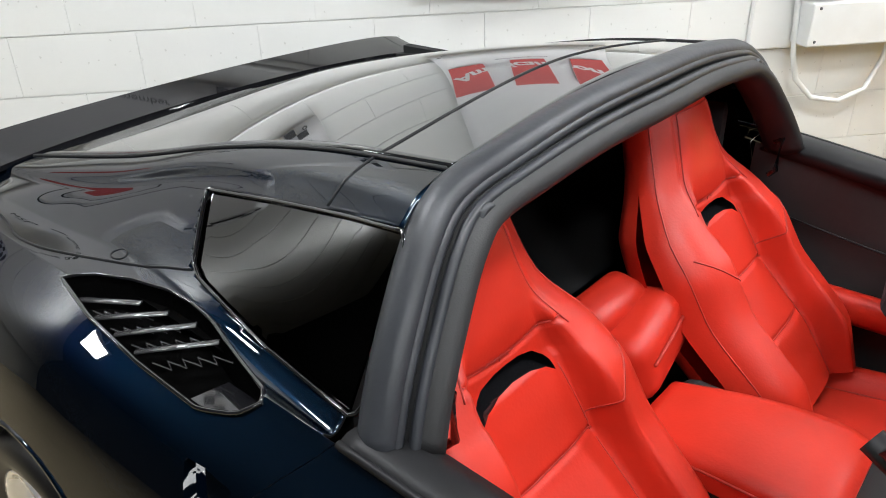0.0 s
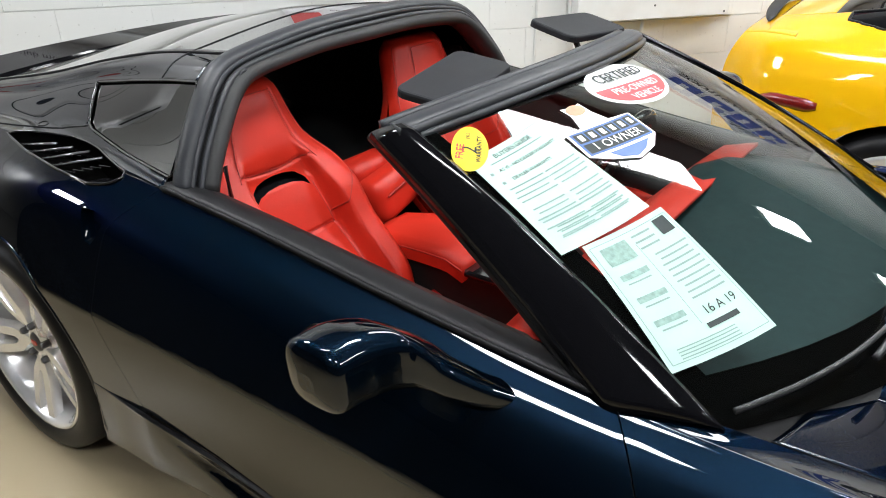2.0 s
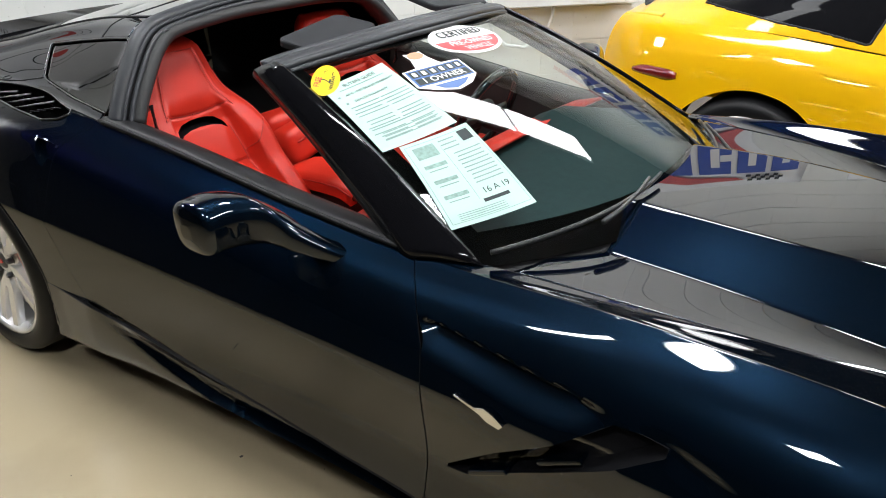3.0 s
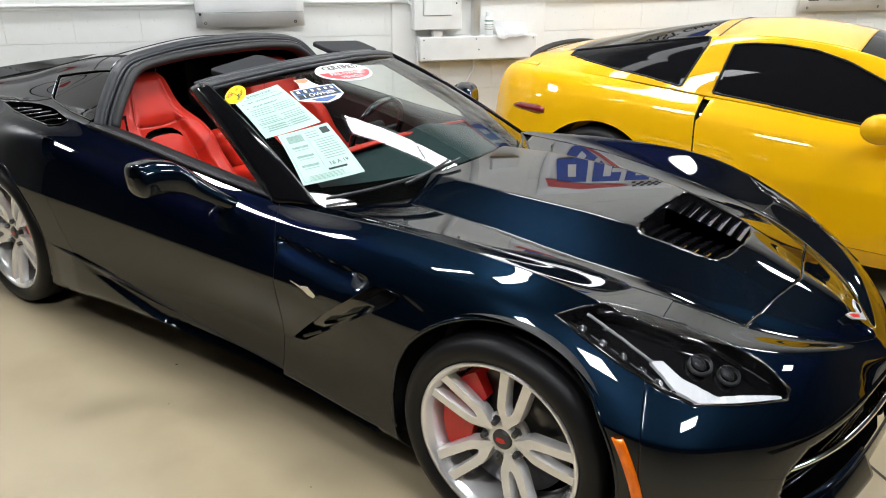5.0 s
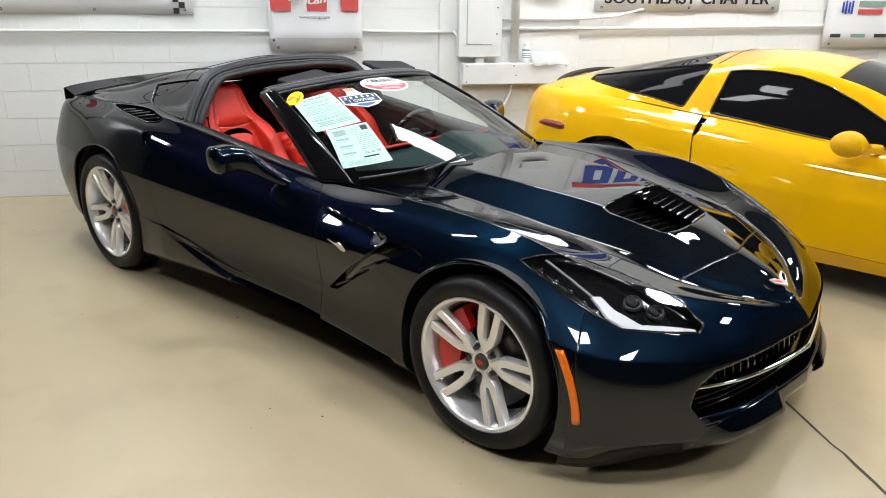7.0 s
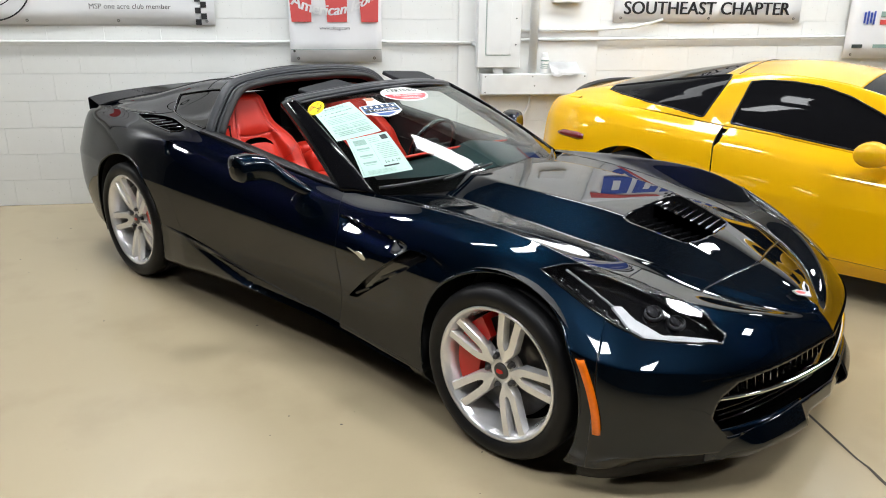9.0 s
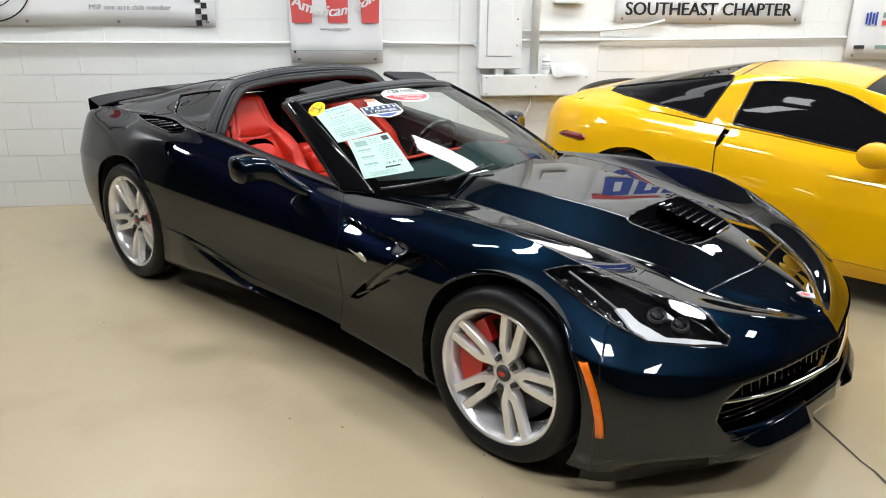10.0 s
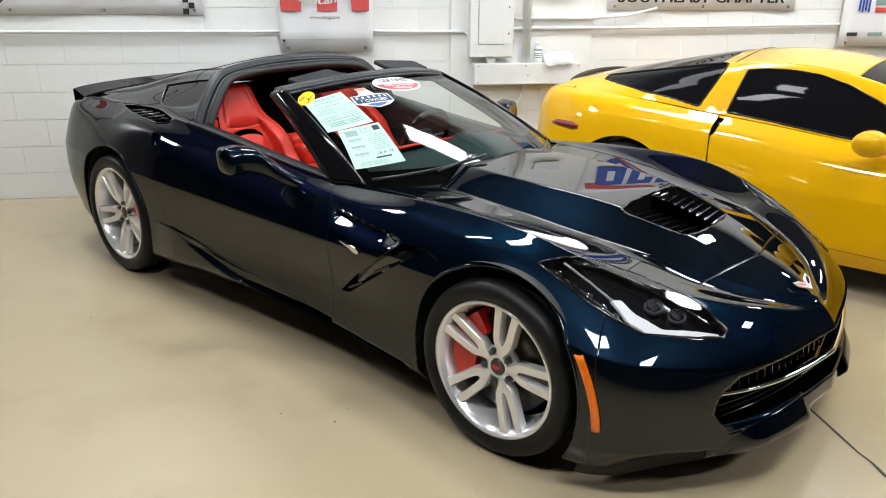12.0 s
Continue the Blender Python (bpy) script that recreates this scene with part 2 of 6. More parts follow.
class Sheet:
    """A grid of points that can be cut along outlines; h counts outwards from the car's middle."""

    def __init__(self, grid, faces=None):
        self.p = grid.reshape(-1, 3).copy()
        self.f = grid_faces(grid.shape) if faces is None else faces

    def cut(self, poly, axes=(0, 2), keep=None, dense=None):
        """Takes the faces inside the outline away and returns them as a sheet; keep(points) limits where.
        dense: points of the same skin, to lay the new rim on."""
        flat = self.p[:, axes]
        mid = self.p[self.f].mean(1)
        gone = inside(poly, mid[:, axes])
        if keep is not None:
            gone &= keep(mid)
        touched, stays = np.zeros(len(self.p), bool), np.zeros(len(self.p), bool)
        touched[self.f[gone].ravel()] = True
        stays[self.f[~gone].ravel()] = True
        rim = touched & stays
        self.p[np.ix_(rim, axes)] = nearest(poly, flat[rim])
        if dense is not None:
            other = 3 - sum(axes)
            self.p[rim, other] = lay_on(dense, self.p[np.ix_(rim, axes)], axes)
        out = Sheet(self.p, self.f[gone])
        self.f = self.f[~gone]
        return out

    def arrays(self, side, flip=False):
        used = np.unique(self.f)
        back = np.full(len(self.p), -1)
        back[used] = np.arange(len(used))
        v = self.p[used] * [1, side, 1]
        f = back[self.f]
        if (side < 0) == flip:
            f = f[:, ::-1]
        return v, f.tolist()


def join(*pairs):
    vs, fs, n = [], [], 0
    for v, f in pairs:
        vs.append(np.asarray(v))
        fs += [[k + n for k in q] for q in f]
        n += len(v)
    return np.vstack(vs), fs


def weld(ob, dist=0.0005):
    bm = bmesh.new()
    bm.from_mesh(ob.data)
    bmesh.ops.remove_doubles(bm, verts=bm.verts, dist=dist)
    bm.to_mesh(ob.data)
    bm.free()
    return ob


def panel(name, sheet, material, parent, label="", side=-1, thick=0.004, both=False):
    v, f = join(sheet.arrays(-1), sheet.arrays(1)) if both else sheet.arrays(side)
    ob = mesh_object(name, v, f, material, parent, label)
    if both:
        weld(ob)
    if thick:
        solid(ob, thick)
        if material in (M_NAVY, M_YELLOW):
            dark_rim(ob)
        if name in ("door", "rear_quarter", "front_fender", "sill_panel"):
            ob.modifiers.new("crisp_edge", "EDGE_SPLIT").split_angle = radians(48)
    return ob


def curve_points(keys, n=24):
    """A smooth chain of n points through the keys."""
    k = np.asarray(keys, float)
    return [Vector(p) for p in spline(k, np.linspace(0, len(k) - 1, n), False)]


def mirrored(keys):
    """Keys from the middle outwards on one side, made into a chain from side to side (y counts outwards)."""
    return [(x, -y, z) for x, y, z in reversed(keys)] + [(x, y, z) for x, y, z in keys if y]


def text_mesh(body, size, align="CENTER", thick=0.0006):
    """A mesh of letters in the built-in font, upright in x and y."""
    cu = bpy.data.curves.new("letters", "FONT")
    cu.body, cu.size, cu.align_x, cu.align_y, cu.extrude = body, size, align, "CENTER", thick
    cu.resolution_u = 3
    tmp = bpy.data.objects.new("letters", cu)
    scene.collection.objects.link(tmp)
    me = bpy.data.meshes.new_from_object(tmp.evaluated_get(bpy.context.evaluated_depsgraph_get()))
    bpy.data.objects.remove(tmp)
    bpy.data.curves.remove(cu)
    return me


def lettering(name, body, size, material, parent, m=None, stretch=1.0, label="", shape=None, align="CENTER"):
    me = text_mesh(body, size, align)
    for v in me.vertices:
        v.co.x *= stretch
        if shape:
            v.co = shape(v.co)
    me.materials.clear()
    me.materials.append(material)
    ob = new(name, me)
    ob.parent = parent
    if m is not None:
        ob.matrix_basis = m
    if label:
        ob["label"] = label
    return ob

# ---- the hall ----
def wall_place(x, y, z, rz=0.0):
    """A pose beside the back wall: x along it, y out from it, z up."""
    return WALL_POSE @ pose(x, -y, z, 0, 0, rz)


ROOM = (-7.0, 12.0, 11.0)  # along the wall from, to; depth into the room
M_FLOOR = mat("tan_epoxy_floor", (0.42, 0.345, 0.225), 0.24, grain=(1.3, 0.06), stains=(2.6, 0.35, (0.30, 0.235, 0.15)), bump=(30, 0.04, 0.002), spec=0.4)
M_CEIL = mat("dark_ceiling_paint", (0.035, 0.035, 0.04), 0.85, grain=(2, 0.1))
M_MORTAR = mat("painted_mortar", (0.72, 0.725, 0.71), 0.6, grain=(8, 0.06))
# Lighter than black: the slats' bright reflections are put into this colour.
M_SLAT = mat("lightened_black_slat", (0.16, 0.16, 0.165), 0.18, 0.7, grain=(60, 0.2))
# Near-black, no gloss: deep shade of recesses put into colour; also black border print.
M_WELL = mat("shade_and_print_black", (0.002, 0.002, 0.002), 0.9, grain=(40, 0.3), spec=0.0)
# Near-black: the dim light on the unseen far walls is put into the colour.
M_FARWALL = mat("dimmed_wall_paint", (0.035, 0.035, 0.038), 0.7, grain=(2, 0.1))


def build_room():
    x0, x1, deep = ROOM
    mid = (x0 + x1) / 2
    parts = [("floor", (x1 - x0, deep, 0.1), (mid, -deep / 2, -0.05), M_FLOOR, "tan epoxy-coated concrete floor with scuffs and specks", "floor"),
             ("ceiling", (x1 - x0, deep, 0.1), (mid, -deep / 2, CEIL + 0.05), M_CEIL, "dim dark ceiling above the lamps", "ceiling"),
             ("wall_north", (x1 - x0, 0.2, CEIL), (mid, 0.104, CEIL / 2), M_MORTAR, "white painted concrete block wall with mortar joints", "wall"),
             ("wall_south", (x1 - x0, 0.2, CEIL), (mid, -deep - 0.1, CEIL / 2), M_FARWALL, "unseen hall wall, near-black to stand in for dim light", "wall"),
             ("wall_west", (0.2, deep, CEIL), (x0 - 0.1, -deep / 2, CEIL / 2), M_FARWALL, "unseen hall wall, near-black to stand in for dim light", "wall"),
             ("wall_east", (0.2, deep, CEIL), (x1 + 0.1, -deep / 2, CEIL / 2), M_FARWALL, "unseen hall wall, near-black to stand in for dim light", "wall")]
    made = {}
    for name, size, at, material, label, cat in parts:
        ob = part(name, box_bm(size, at), material)
        ob.matrix_basis = WALL_POSE
        made[name] = tagged(ob, label, cat, kind="structure")
    return made


HALL = build_room()


def ceiling_lamp(x, y, long=1.86, wide=.48, z=3.36):
    lamp = thing("ceiling_lamp", "long white ceiling lamp with two lit diffusers", "lamp", wall_place(x, y, z), "ceiling lamps")
    part("housing", box_bm((long, wide, 0.06), (0, 0, 0.05), 0.012), M_METALWHITE, lamp)
    for k in (-1, 1):
        part("diffuser", box_bm((long / 2 - .05, wide - .06, 0.03), (k * (long / 4 - .005), 0, 0.012), 0.006), M_LIGHT, lamp, "glowing white diffuser")
    for k in (-1, 1):
        part("hanger", tube_bm([(k * long * .38, 0, 0.08), (k * long * .38, 0, CEIL - z)], 0.006, 6), M_METALWHITE, lamp)
    return lamp


def panel_lamp(x, y, z=3.44, long=.66, wide=.34):
    lamp = thing("panel_lamp", "small lit white panel lamp, unseen, hung from the ceiling", "lamp", wall_place(x, y, z), "panel lamps")
    part("housing", box_bm((long, wide, 0.05), (0, 0, 0.04), 0.01), M_METALWHITE, lamp)
    part("diffuser", box_bm((long - .04, wide - .04, 0.02), (0, 0, 0.006), 0.005), M_TUBE, lamp, "glowing white diffuser")
    for k in (-.26, .26):
        part("hanger", tube_bm([(k, 0, 0.06), (k, 0, CEIL - z)], 0.006, 6), M_METALWHITE, lamp)
    return lamp


ceiling_lamp(4.25, 1.1)
# First two, (3.0, 5.4) and (1.1, 4.9): added fill for wall and floor.
for along, out in ((-2.6, .5), (.5, .9), (2.8, 2.7), (6.4, 1.3), (5.6, 3.9), (8.3, 1.6), (8.4, 4.6), (5.1, 6.5), (3.0, 5.4), (1.1, 4.9)):
    panel_lamp(along, out)
panel_lamp(1.5, 2.35, long=1.2, wide=.13)

# ---- the dark blue sports car ----
# each line: (x, half width, z) from tail to nose
SILL = [(-3.46, .70, .22), (-3.33, .80, .20), (-3.05, .86, .18), (-2.71, .86, .16), (-2.35, .86, .14), (-1.9, .85, .175), (-1.4, .84, .188), (-.95, .83, .185), (-.45, .86, .15), (0, .89, .13), (.385, .91, .125), (.585, .665, .150), (.735, .40, .150), (.815, 0, .155)]
ROCKER = [(-3.52, .72, .30), (-3.36, .84, .27), (-3.05, .91, .24), (-2.71, .93, .22), (-2.35, .925, .20), (-1.9, .905, .237), (-1.4, .89, .240), (-.95, .885, .232), (-.45, .905, .207), (0, .93, .20), (.40, .93, .20), (.648, .722, .200), (.800, .42, .180), (.868, 0, .180)]
MID = [(-3.58, .75, .45), (-3.38, .875, .45), (-3.05, .925, .45), (-2.71, .945, .45), (-2.35, .935, .42), (-1.9, .905, .40), (-1.4, .878, .39), (-.95, .87, .385), (-.45, .90, .40), (0, .935, .42), (.41, .935, .38), (.635, .74, .36), (.778, .44, .35), (.858, 0, .36)]
WAIST = [(-3.56, .77, .66), (-3.36, .885, .66), (-3.05, .935, .66), (-2.71, .953, .66), (-2.35, .94, .64), (-1.9, .915, .62), (-1.4, .90, .605), (-.95, .90, .60), (-.45, .92, .61), (0, .94, .61), (.40, .915, .52), (.605, .73, .48), (.76, .45, .45), (.855, 0, .42)]
SHOULDER = [(-3.52, .73, .84), (-3.35, .815, .87), (-3.05, .855, .865), (-2.71, .875, .85), (-2.35, .855, .83), (-1.9, .83, .785), (-1.4, .815, .745), (-.95, .81, .735), (-.45, .84, .75), (0, .86, .735), (.36, .81, .62), (.57, .64, .57), (.72, .40, .52), (.835, 0, .465)]
PEAK = [(-3.48, .69, .90), (-3.33, .75, .93), (-3.05, .775, .94), (-2.71, .77, .94), (-2.35, .745, .92), (-1.9, .725, .875), (-1.4, .715, .815), (-.95, .715, .785), (-.45, .74, .81), (0, .745, .795), (.33, .68, .70), (.53, .53, .635), (.68, .33, .575), (.805, 0, .50)]
SEAM = [(-3.44, .62, .93), (-3.3, .66, .96), (-3.05, .64, 1.0), (-2.71, .6, 1.06), (-2.35, .55, 1.1), (-1.9, .6, 1.1), (-1.30, .70, .796), (-.86, .67, .788), (-.42, .63, .776), (0, .55, .738), (.30, .47, .688), (.49, .39, .628), (.65, .25, .575), (.785, 0, .518)]
FOOT = [(-3.44, .45, .935), (-3.3, .48, .965), (-3.05, .47, 1.03), (-2.71, .45, 1.09), (-2.35, .42, 1.15), (-1.9, .45, 1.15), (-1.19, .42, .788), (-.80, .43, .774), (-.41, .435, .763), (0, .435, .726), (.30, .40, .692), (.495, .30, .640), (.65, .19, .586), (.78, 0, .526)]
BULGE = [(-3.44, .3, .94), (-3.3, .3, .97), (-3.05, .3, 1.05), (-2.71, .3, 1.12), (-2.35, .3, 1.19), (-1.9, .3, 1.2), (-1.12, .20, .826), (-.76, .24, .835), (-.40, .28, .833), (0, .25, .804), (.30, .19, .735), (.50, .16, .656), (.65, .11, .596), (.775, 0, .533)]
MIDDLE = [(-3.44, 0, .95), (-3.3, 0, .98), (-3.05, 0, 1.06), (-2.71, 0, 1.14), (-2.35, 0, 1.21), (-1.9, 0, 1.21), (-1.08, 0, .836), (-.74, 0, .838), (-.40, 0, .836), (0, 0, .806), (.31, 0, .741), (.51, 0, .666), (.655, 0, .605), (.765, 0, .543)]
SKIN = Loft([SILL, ROCKER, MID, WAIST, SHOULDER, PEAK, SEAM, FOOT, BULGE, MIDDLE], [0, .6, 0, .7, 0, .85, .2, .85, .95, 0])
# the roof behind the seats, from tail to the roof bow
BELT = [tuple(spline(PEAK, np.array(k), True)) for k in (0.0, 1.46, 2.3, 3.02, 3.72, 4.45)]
SHELF = [(-3.44, .69, .91), (-3.2, .705, .938), (-2.95, .686, .934), (-2.72, .672, .940), (-2.47, .686, .926), (-2.15, .708, .908)]
GLASSTOP = [(-3.44, .655, .925), (-3.2, .642, .947), (-2.95, .600, .978), (-2.72, .550, 1.034), (-2.47, .551, 1.077), (-2.17, .561, 1.120)]
HATCHEDGE = [(-3.44, .60, .935), (-3.2, .56, .975), (-2.95, .522, 1.022), (-2.7, .482, 1.084), (-2.45, .467, 1.133), (-2.18, .46, 1.160)]
RIDGE = [(-3.44, 0, .955), (-3.2, 0, 1.01), (-2.95, 0, 1.085), (-2.7, 0, 1.142), (-2.45, 0, 1.182), (-2.18, 0, 1.200)]
TOP = Loft([BELT, SHELF, GLASSTOP, HATCHEDGE, RIDGE], [0, .4, .5, .4, 0], closes=False)

ARCH_F, ARCH_R = circle(0.0, .330, .372), circle(-2.70, .340, .396)
DOOR_FRONT = lambda v: np.interp(v, [0, 1.3, 2.3, 3.0, 3.46, 3.95, 4.8, 5], [7.13, 7.15, 7.16, 7.165, 7.115, 7.02, 6.885, 6.85])  # noqa: E731
DOOR_REAR = lambda v: np.interp(v, [0, 1, 2, 3, 4, 5], [4.85, 4.75, 4.55, 4.30, 4.28, 4.45])  # noqa: E731
BLADE = lambda s: np.interp(s, [4.0, 4.6, 5.05, 5.6, 6.1, 6.6, 7.1, 8.5], [1.98, 1.93, 1.80, 1.52, 1.36, 1.21, 1.15, 1.1])  # noqa: E731
HOOD_FRONT = lambda v: np.interp(v, [6, 7.4, 9], [10.98, 11.05, 11.22])  # noqa: E731
HEADLIGHT = [(.112, .822), (.16, .760), (.20, .705), (.25, .652), (.345, .603), (.479, .560), (.572, .532), (.645, .528), (.648, .556), (.60, .628), (.552, .69), (.477, .77), (.40, .80), (.289, .820), (.198, .826)]
HOOD_VENT = [(.085, .0), (.088, .20), (.098, .240), (.125, .248), (.30, .206), (.332, .188), (.352, .12), (.362, 0), (.352, -.12), (.332, -.188), (.30, -.206), (.125, -.248), (.098, -.240), (.088, -.20)]
GILL = [(-.83, .385), (-.765, .395), (-.624, .490), (-.489, .578), (-.40, .636), (-.355, .666), (-.352, .682), (-.40, .686), (-.456, .682), (-.559, .604), (-.688, .508)]
GRILLE = [(.662, .325), (.648, .365), (.62, .397), (.565, .428), (.45, .438), (.2, .442), (-.2, .442), (-.45, .438), (-.565, .428), (-.62, .397), (-.648, .365), (-.662, .325), (-.605, .245), (-.45, .258), (-.25, .268), (.25, .268), (.45, .258), (.605, .245)]
SIDE_VENT = [(-2.750, .779), (-2.71, .737), (-2.66, .708), (-2.59, .687), (-2.53, .684), (-2.47, .690), (-2.295, .732), (-2.279, .748), (-2.30, .774), (-2.36, .796), (-2.50, .800), (-2.64, .795)]
HANDLE = [(-2.335, .850), (-2.300, .849), (-2.244, .842), (-2.252, .806), (-2.266, .782), (-2.292, .788), (-2.306, .804)]
SIDE_GLASS = [(-2.652, 1.042), (-2.465, 1.074), (-2.305, 1.098), (-2.185, 1.112), (-2.172, 1.09), (-2.150, .928), (-2.165, .918), (-2.35, .931), (-2.545, .955), (-2.578, .966)]


def soft_line(x, xs, ys):
    """A rounded chain through given points."""
    return sum(np.interp(x + d, xs, ys) * w for d, w in ((-.05, .15), (-.025, .22), (0, .26), (.025, .22), (.05, .15)))


def tray(name, hole, drop, material, parent, side, direction, label="", outline=None):
    """Closes a cut: its faces set back, with walls up to the rim. direction: the way in, with h outwards."""
    d = np.asarray(direction, float) * drop
    f = hole.f
    edges = {}
    for q in f.tolist():
        for a, b in zip(q, q[1:] + q[:1]):
            edges[(a, b)] = True
    rim = [(a, b) for a, b in edges if (b, a) not in edges]
    if outline:
        mids = np.array([(hole.p[a] + hole.p[b]) / 2 for a, b in rim])[:, :2]
        away = np.linalg.norm(mids - nearest(outline, mids), axis=1)
        rim = [e for e, k in zip(rim, away) if k < .008]
    n = len(hole.p)
    p = np.vstack([hole.p, hole.p + d])
    faces = (f + n).tolist() + [[a, b, b + n, a + n] for a, b in rim]
    used = sorted({k for q in faces for k in q})
    back = {k: i for i, k in enumerate(used)}
    v = p[used] * [1, side, 1]
    ff = [[back[k] for k in q] for q in faces]
    return sharp(mesh_object(name, v, ff, material, parent, label), 35)


def build_blue_car():
    car = thing("sports_car", "dark navy blue open-top sports car with red leather seats", "car")
    for side in (-1, 1):
        s = Sheet(patch(SKIN, lambda v: DOOR_FRONT(v) + .0035, 10.0, 0, 6, 190, 168))
        s.cut(ARCH_F, keep=lambda p: p[:, 1] > .5)
        s.cut(HEADLIGHT, (0, 1), keep=lambda p: p[:, 2] > .5, dense=dense_patch(SKIN, 9, 12, 3.3, 6))
        gill = s.cut(GILL, keep=lambda p: p[:, 1] > .6, dense=dense_patch(SKIN, 7, 8.6, 1.5, 4.2))
        # scoop above the gill
        x, z = s.p[:, 0], s.p[:, 2]
        low = soft_line(x, [-.95, -.877, -.60, -.50, -.44], [.662, .655, .625, .642, .672])
        high = soft_line(x, [-.95, -.78, -.48, -.38, -.30, -.2], [.722, .712, .700, .695, .677, .655])
        u = np.clip((z - low) / (high - low), 0, 1)
        out = s.p[:, 1] > .7
        fade = np.clip((x + .93) / .06, 0, 1) * np.clip((-.455 - x) / .12, 0, 1)
        rise, drop = np.clip(u / .72, 0, 1), np.clip((u - .74) / .26, 0, 1)
        s.p[:, 1] -= .031 * rise**2 * (3 - 2 * rise) * (1 - drop**2 * (3 - 2 * drop)) * fade**2 * (3 - 2 * fade) * out
        # the edge that runs on from the scoop to the wheel arch
        s.p[:, 1] -= .007 * np.exp(-(np.clip(high - z, 0, 1) / .045) ** 2) / (1 + np.exp((z - high) / .004)) * np.clip((x + .42) / .10, 0, 1) * np.clip((-.2 - x) / .08, 0, 1) * out
        fender = panel("front_fender", s, M_NAVY, car, side=side)
        recess = tray("gill_recess", gill, .045, M_BLACK, fender, side, (-.3, -1, 0), "black side gill")
        for x, z in ((-.70, .452), (-.545, .560)):
            bm = box_bm((.012, .040, .10), (x, side * .886, z), .004, turn=pose(0, 0, 0, 0, 62, 0))
            part("gill_slat", bm, M_NAVY, recess)
        s = Sheet(patch(SKIN, lambda v: DOOR_REAR(v) + .0025, lambda v: DOOR_FRONT(v) - .0035, lambda q: BLADE(q) + .03, 5, 120, 70))
        door = panel("door", s, M_NAVY, car, side=side)
        sill = Sheet(patch(SKIN, 4.12, 8.0, 0, lambda q: BLADE(q) - .02, 110, 30))
        sill.cut(ARCH_R, keep=lambda p: p[:, 1] > .5)
        sill.cut(ARCH_F, keep=lambda p: p[:, 1] > .5)
        up = np.tile(np.arange(31) / 30, 111)
        grow = np.clip((sill.p[:, 0] + 2.12) / .7, 0, 1)
        sill.p[:, 1] += .012 * np.clip(up / .3, 0, 1) * np.clip((sill.p[:, 0] + 2.25) / .15, 0, 1) + .0015
        top = 1 - .42 * grow
        hollow = np.clip((up - top) / .05, 0, 1) * np.clip((1.02 - up) / .10, .35, 1)
        sill.p[:, 1] -= .036 * grow * hollow
        panel("sill_panel", sill, M_NAVY, car, side=side, thick=.012)
        # rear quarter, with the intake behind the side window
        s = Sheet(patch(SKIN, 0.0, lambda v: DOOR_REAR(v) - .0009, 0, 5, 230, 150))
        s.cut(ARCH_R, keep=lambda p: p[:, 1] > .5)
        s.cut(SIDE_VENT, (0, 1), keep=lambda p: p[:, 2] > .8, dense=dense_patch(SKIN, 1.5, 5, 3.9, 5))
        pocket = s.cut(HANDLE, (0, 2), keep=lambda p: p[:, 1] > .75, dense=dense_patch(SKIN, 3.5, 5, 3, 5))
        quarter = panel("rear_quarter", s, M_NAVY, car, side=side)
        if len(pocket.f):
            tray("handle_pocket", pocket, .022, M_NAVY, quarter, side, (-.25, -1, -.1), "navy door handle pocket")
        s = Sheet(patch(TOP, 0.0, 4.93, 0, 3, 150, 66))
        s.cut(SIDE_VENT, (0, 1), keep=lambda p: p[:, 2] < 1.0, dense=dense_patch(TOP, 1.5, 5, 0, 1.6))
        top_skin = dense_patch(TOP, 2.5, 5, .5, 2.6)
        pane = s.cut(SIDE_GLASS, (0, 2), dense=top_skin)
        pillar = panel("rear_pillar", s, M_NAVY, car, side=side)
        pane.p[:, 1] -= .006
        panel("quarter_window", pane, M_TINT, pillar, "dark tinted side glass", side=side, thick=0)
        flat = densify(SIDE_GLASS, 90)
        h = lay_on(top_skin, flat, (0, 2))
        part("window_seal", tube_bm([(x, side * (q + .002), z) for (x, z), q in zip(flat, h)], .0035, 6, closed=True), M_BLACK, pillar, "", True)
        build_intake(quarter, side)
        keys = [(-3.30, .735), (-3.083, .741), (-2.97, .760), (-2.90, .757), (-2.848, .742), (-2.742, .699), (-2.652, .666), (-2.575, .650)]
        flat = np.array([(p.x, p.y) for p in curve_points([(x, h, 0) for x, h in keys], 60)])
        both = np.vstack([dense_patch(SKIN, .4, 5, 3.9, 5), dense_patch(TOP, .4, 5, 0, 1.6)])
        ring = np.array([(-2.752 + .017 * math.cos(q), .680 + .012 * math.sin(q)) for q in np.linspace(0, math.tau, 24, endpoint=False)])
        part("cap_ring", tube_bm([(x, side * h, z + .0005) for (x, h), z in zip(ring, lay_on(both, ring, (0, 1)))], .0013, 6, closed=True), M_RUBBER, pillar, "thin round cap line", True)
        part("panel_seam", tube_bm([(x, side * h, z) for (x, h), z in zip(flat, lay_on(both, flat, (0, 1)))], .0026, 6), M_RUBBER, pillar, "dark panel gap", True)
        # dark liner inside each wheel arch, and its lip
        for (cx, cz), r, half in (((0, .33), .385, .64), ((-2.70, .34), .41, .60)):
            a = np.linspace(-.35, np.pi + .35, 40)
            g = np.stack([np.stack([cx + r * np.cos(a), np.full_like(a, h), cz + r * np.sin(a)], -1) for h in (half, .90)], 1)
            ob = mesh_object("arch_liner", g.reshape(-1, 3) * [1, side, 1], grid_faces(g.shape).tolist(), M_PLASTIC, car)
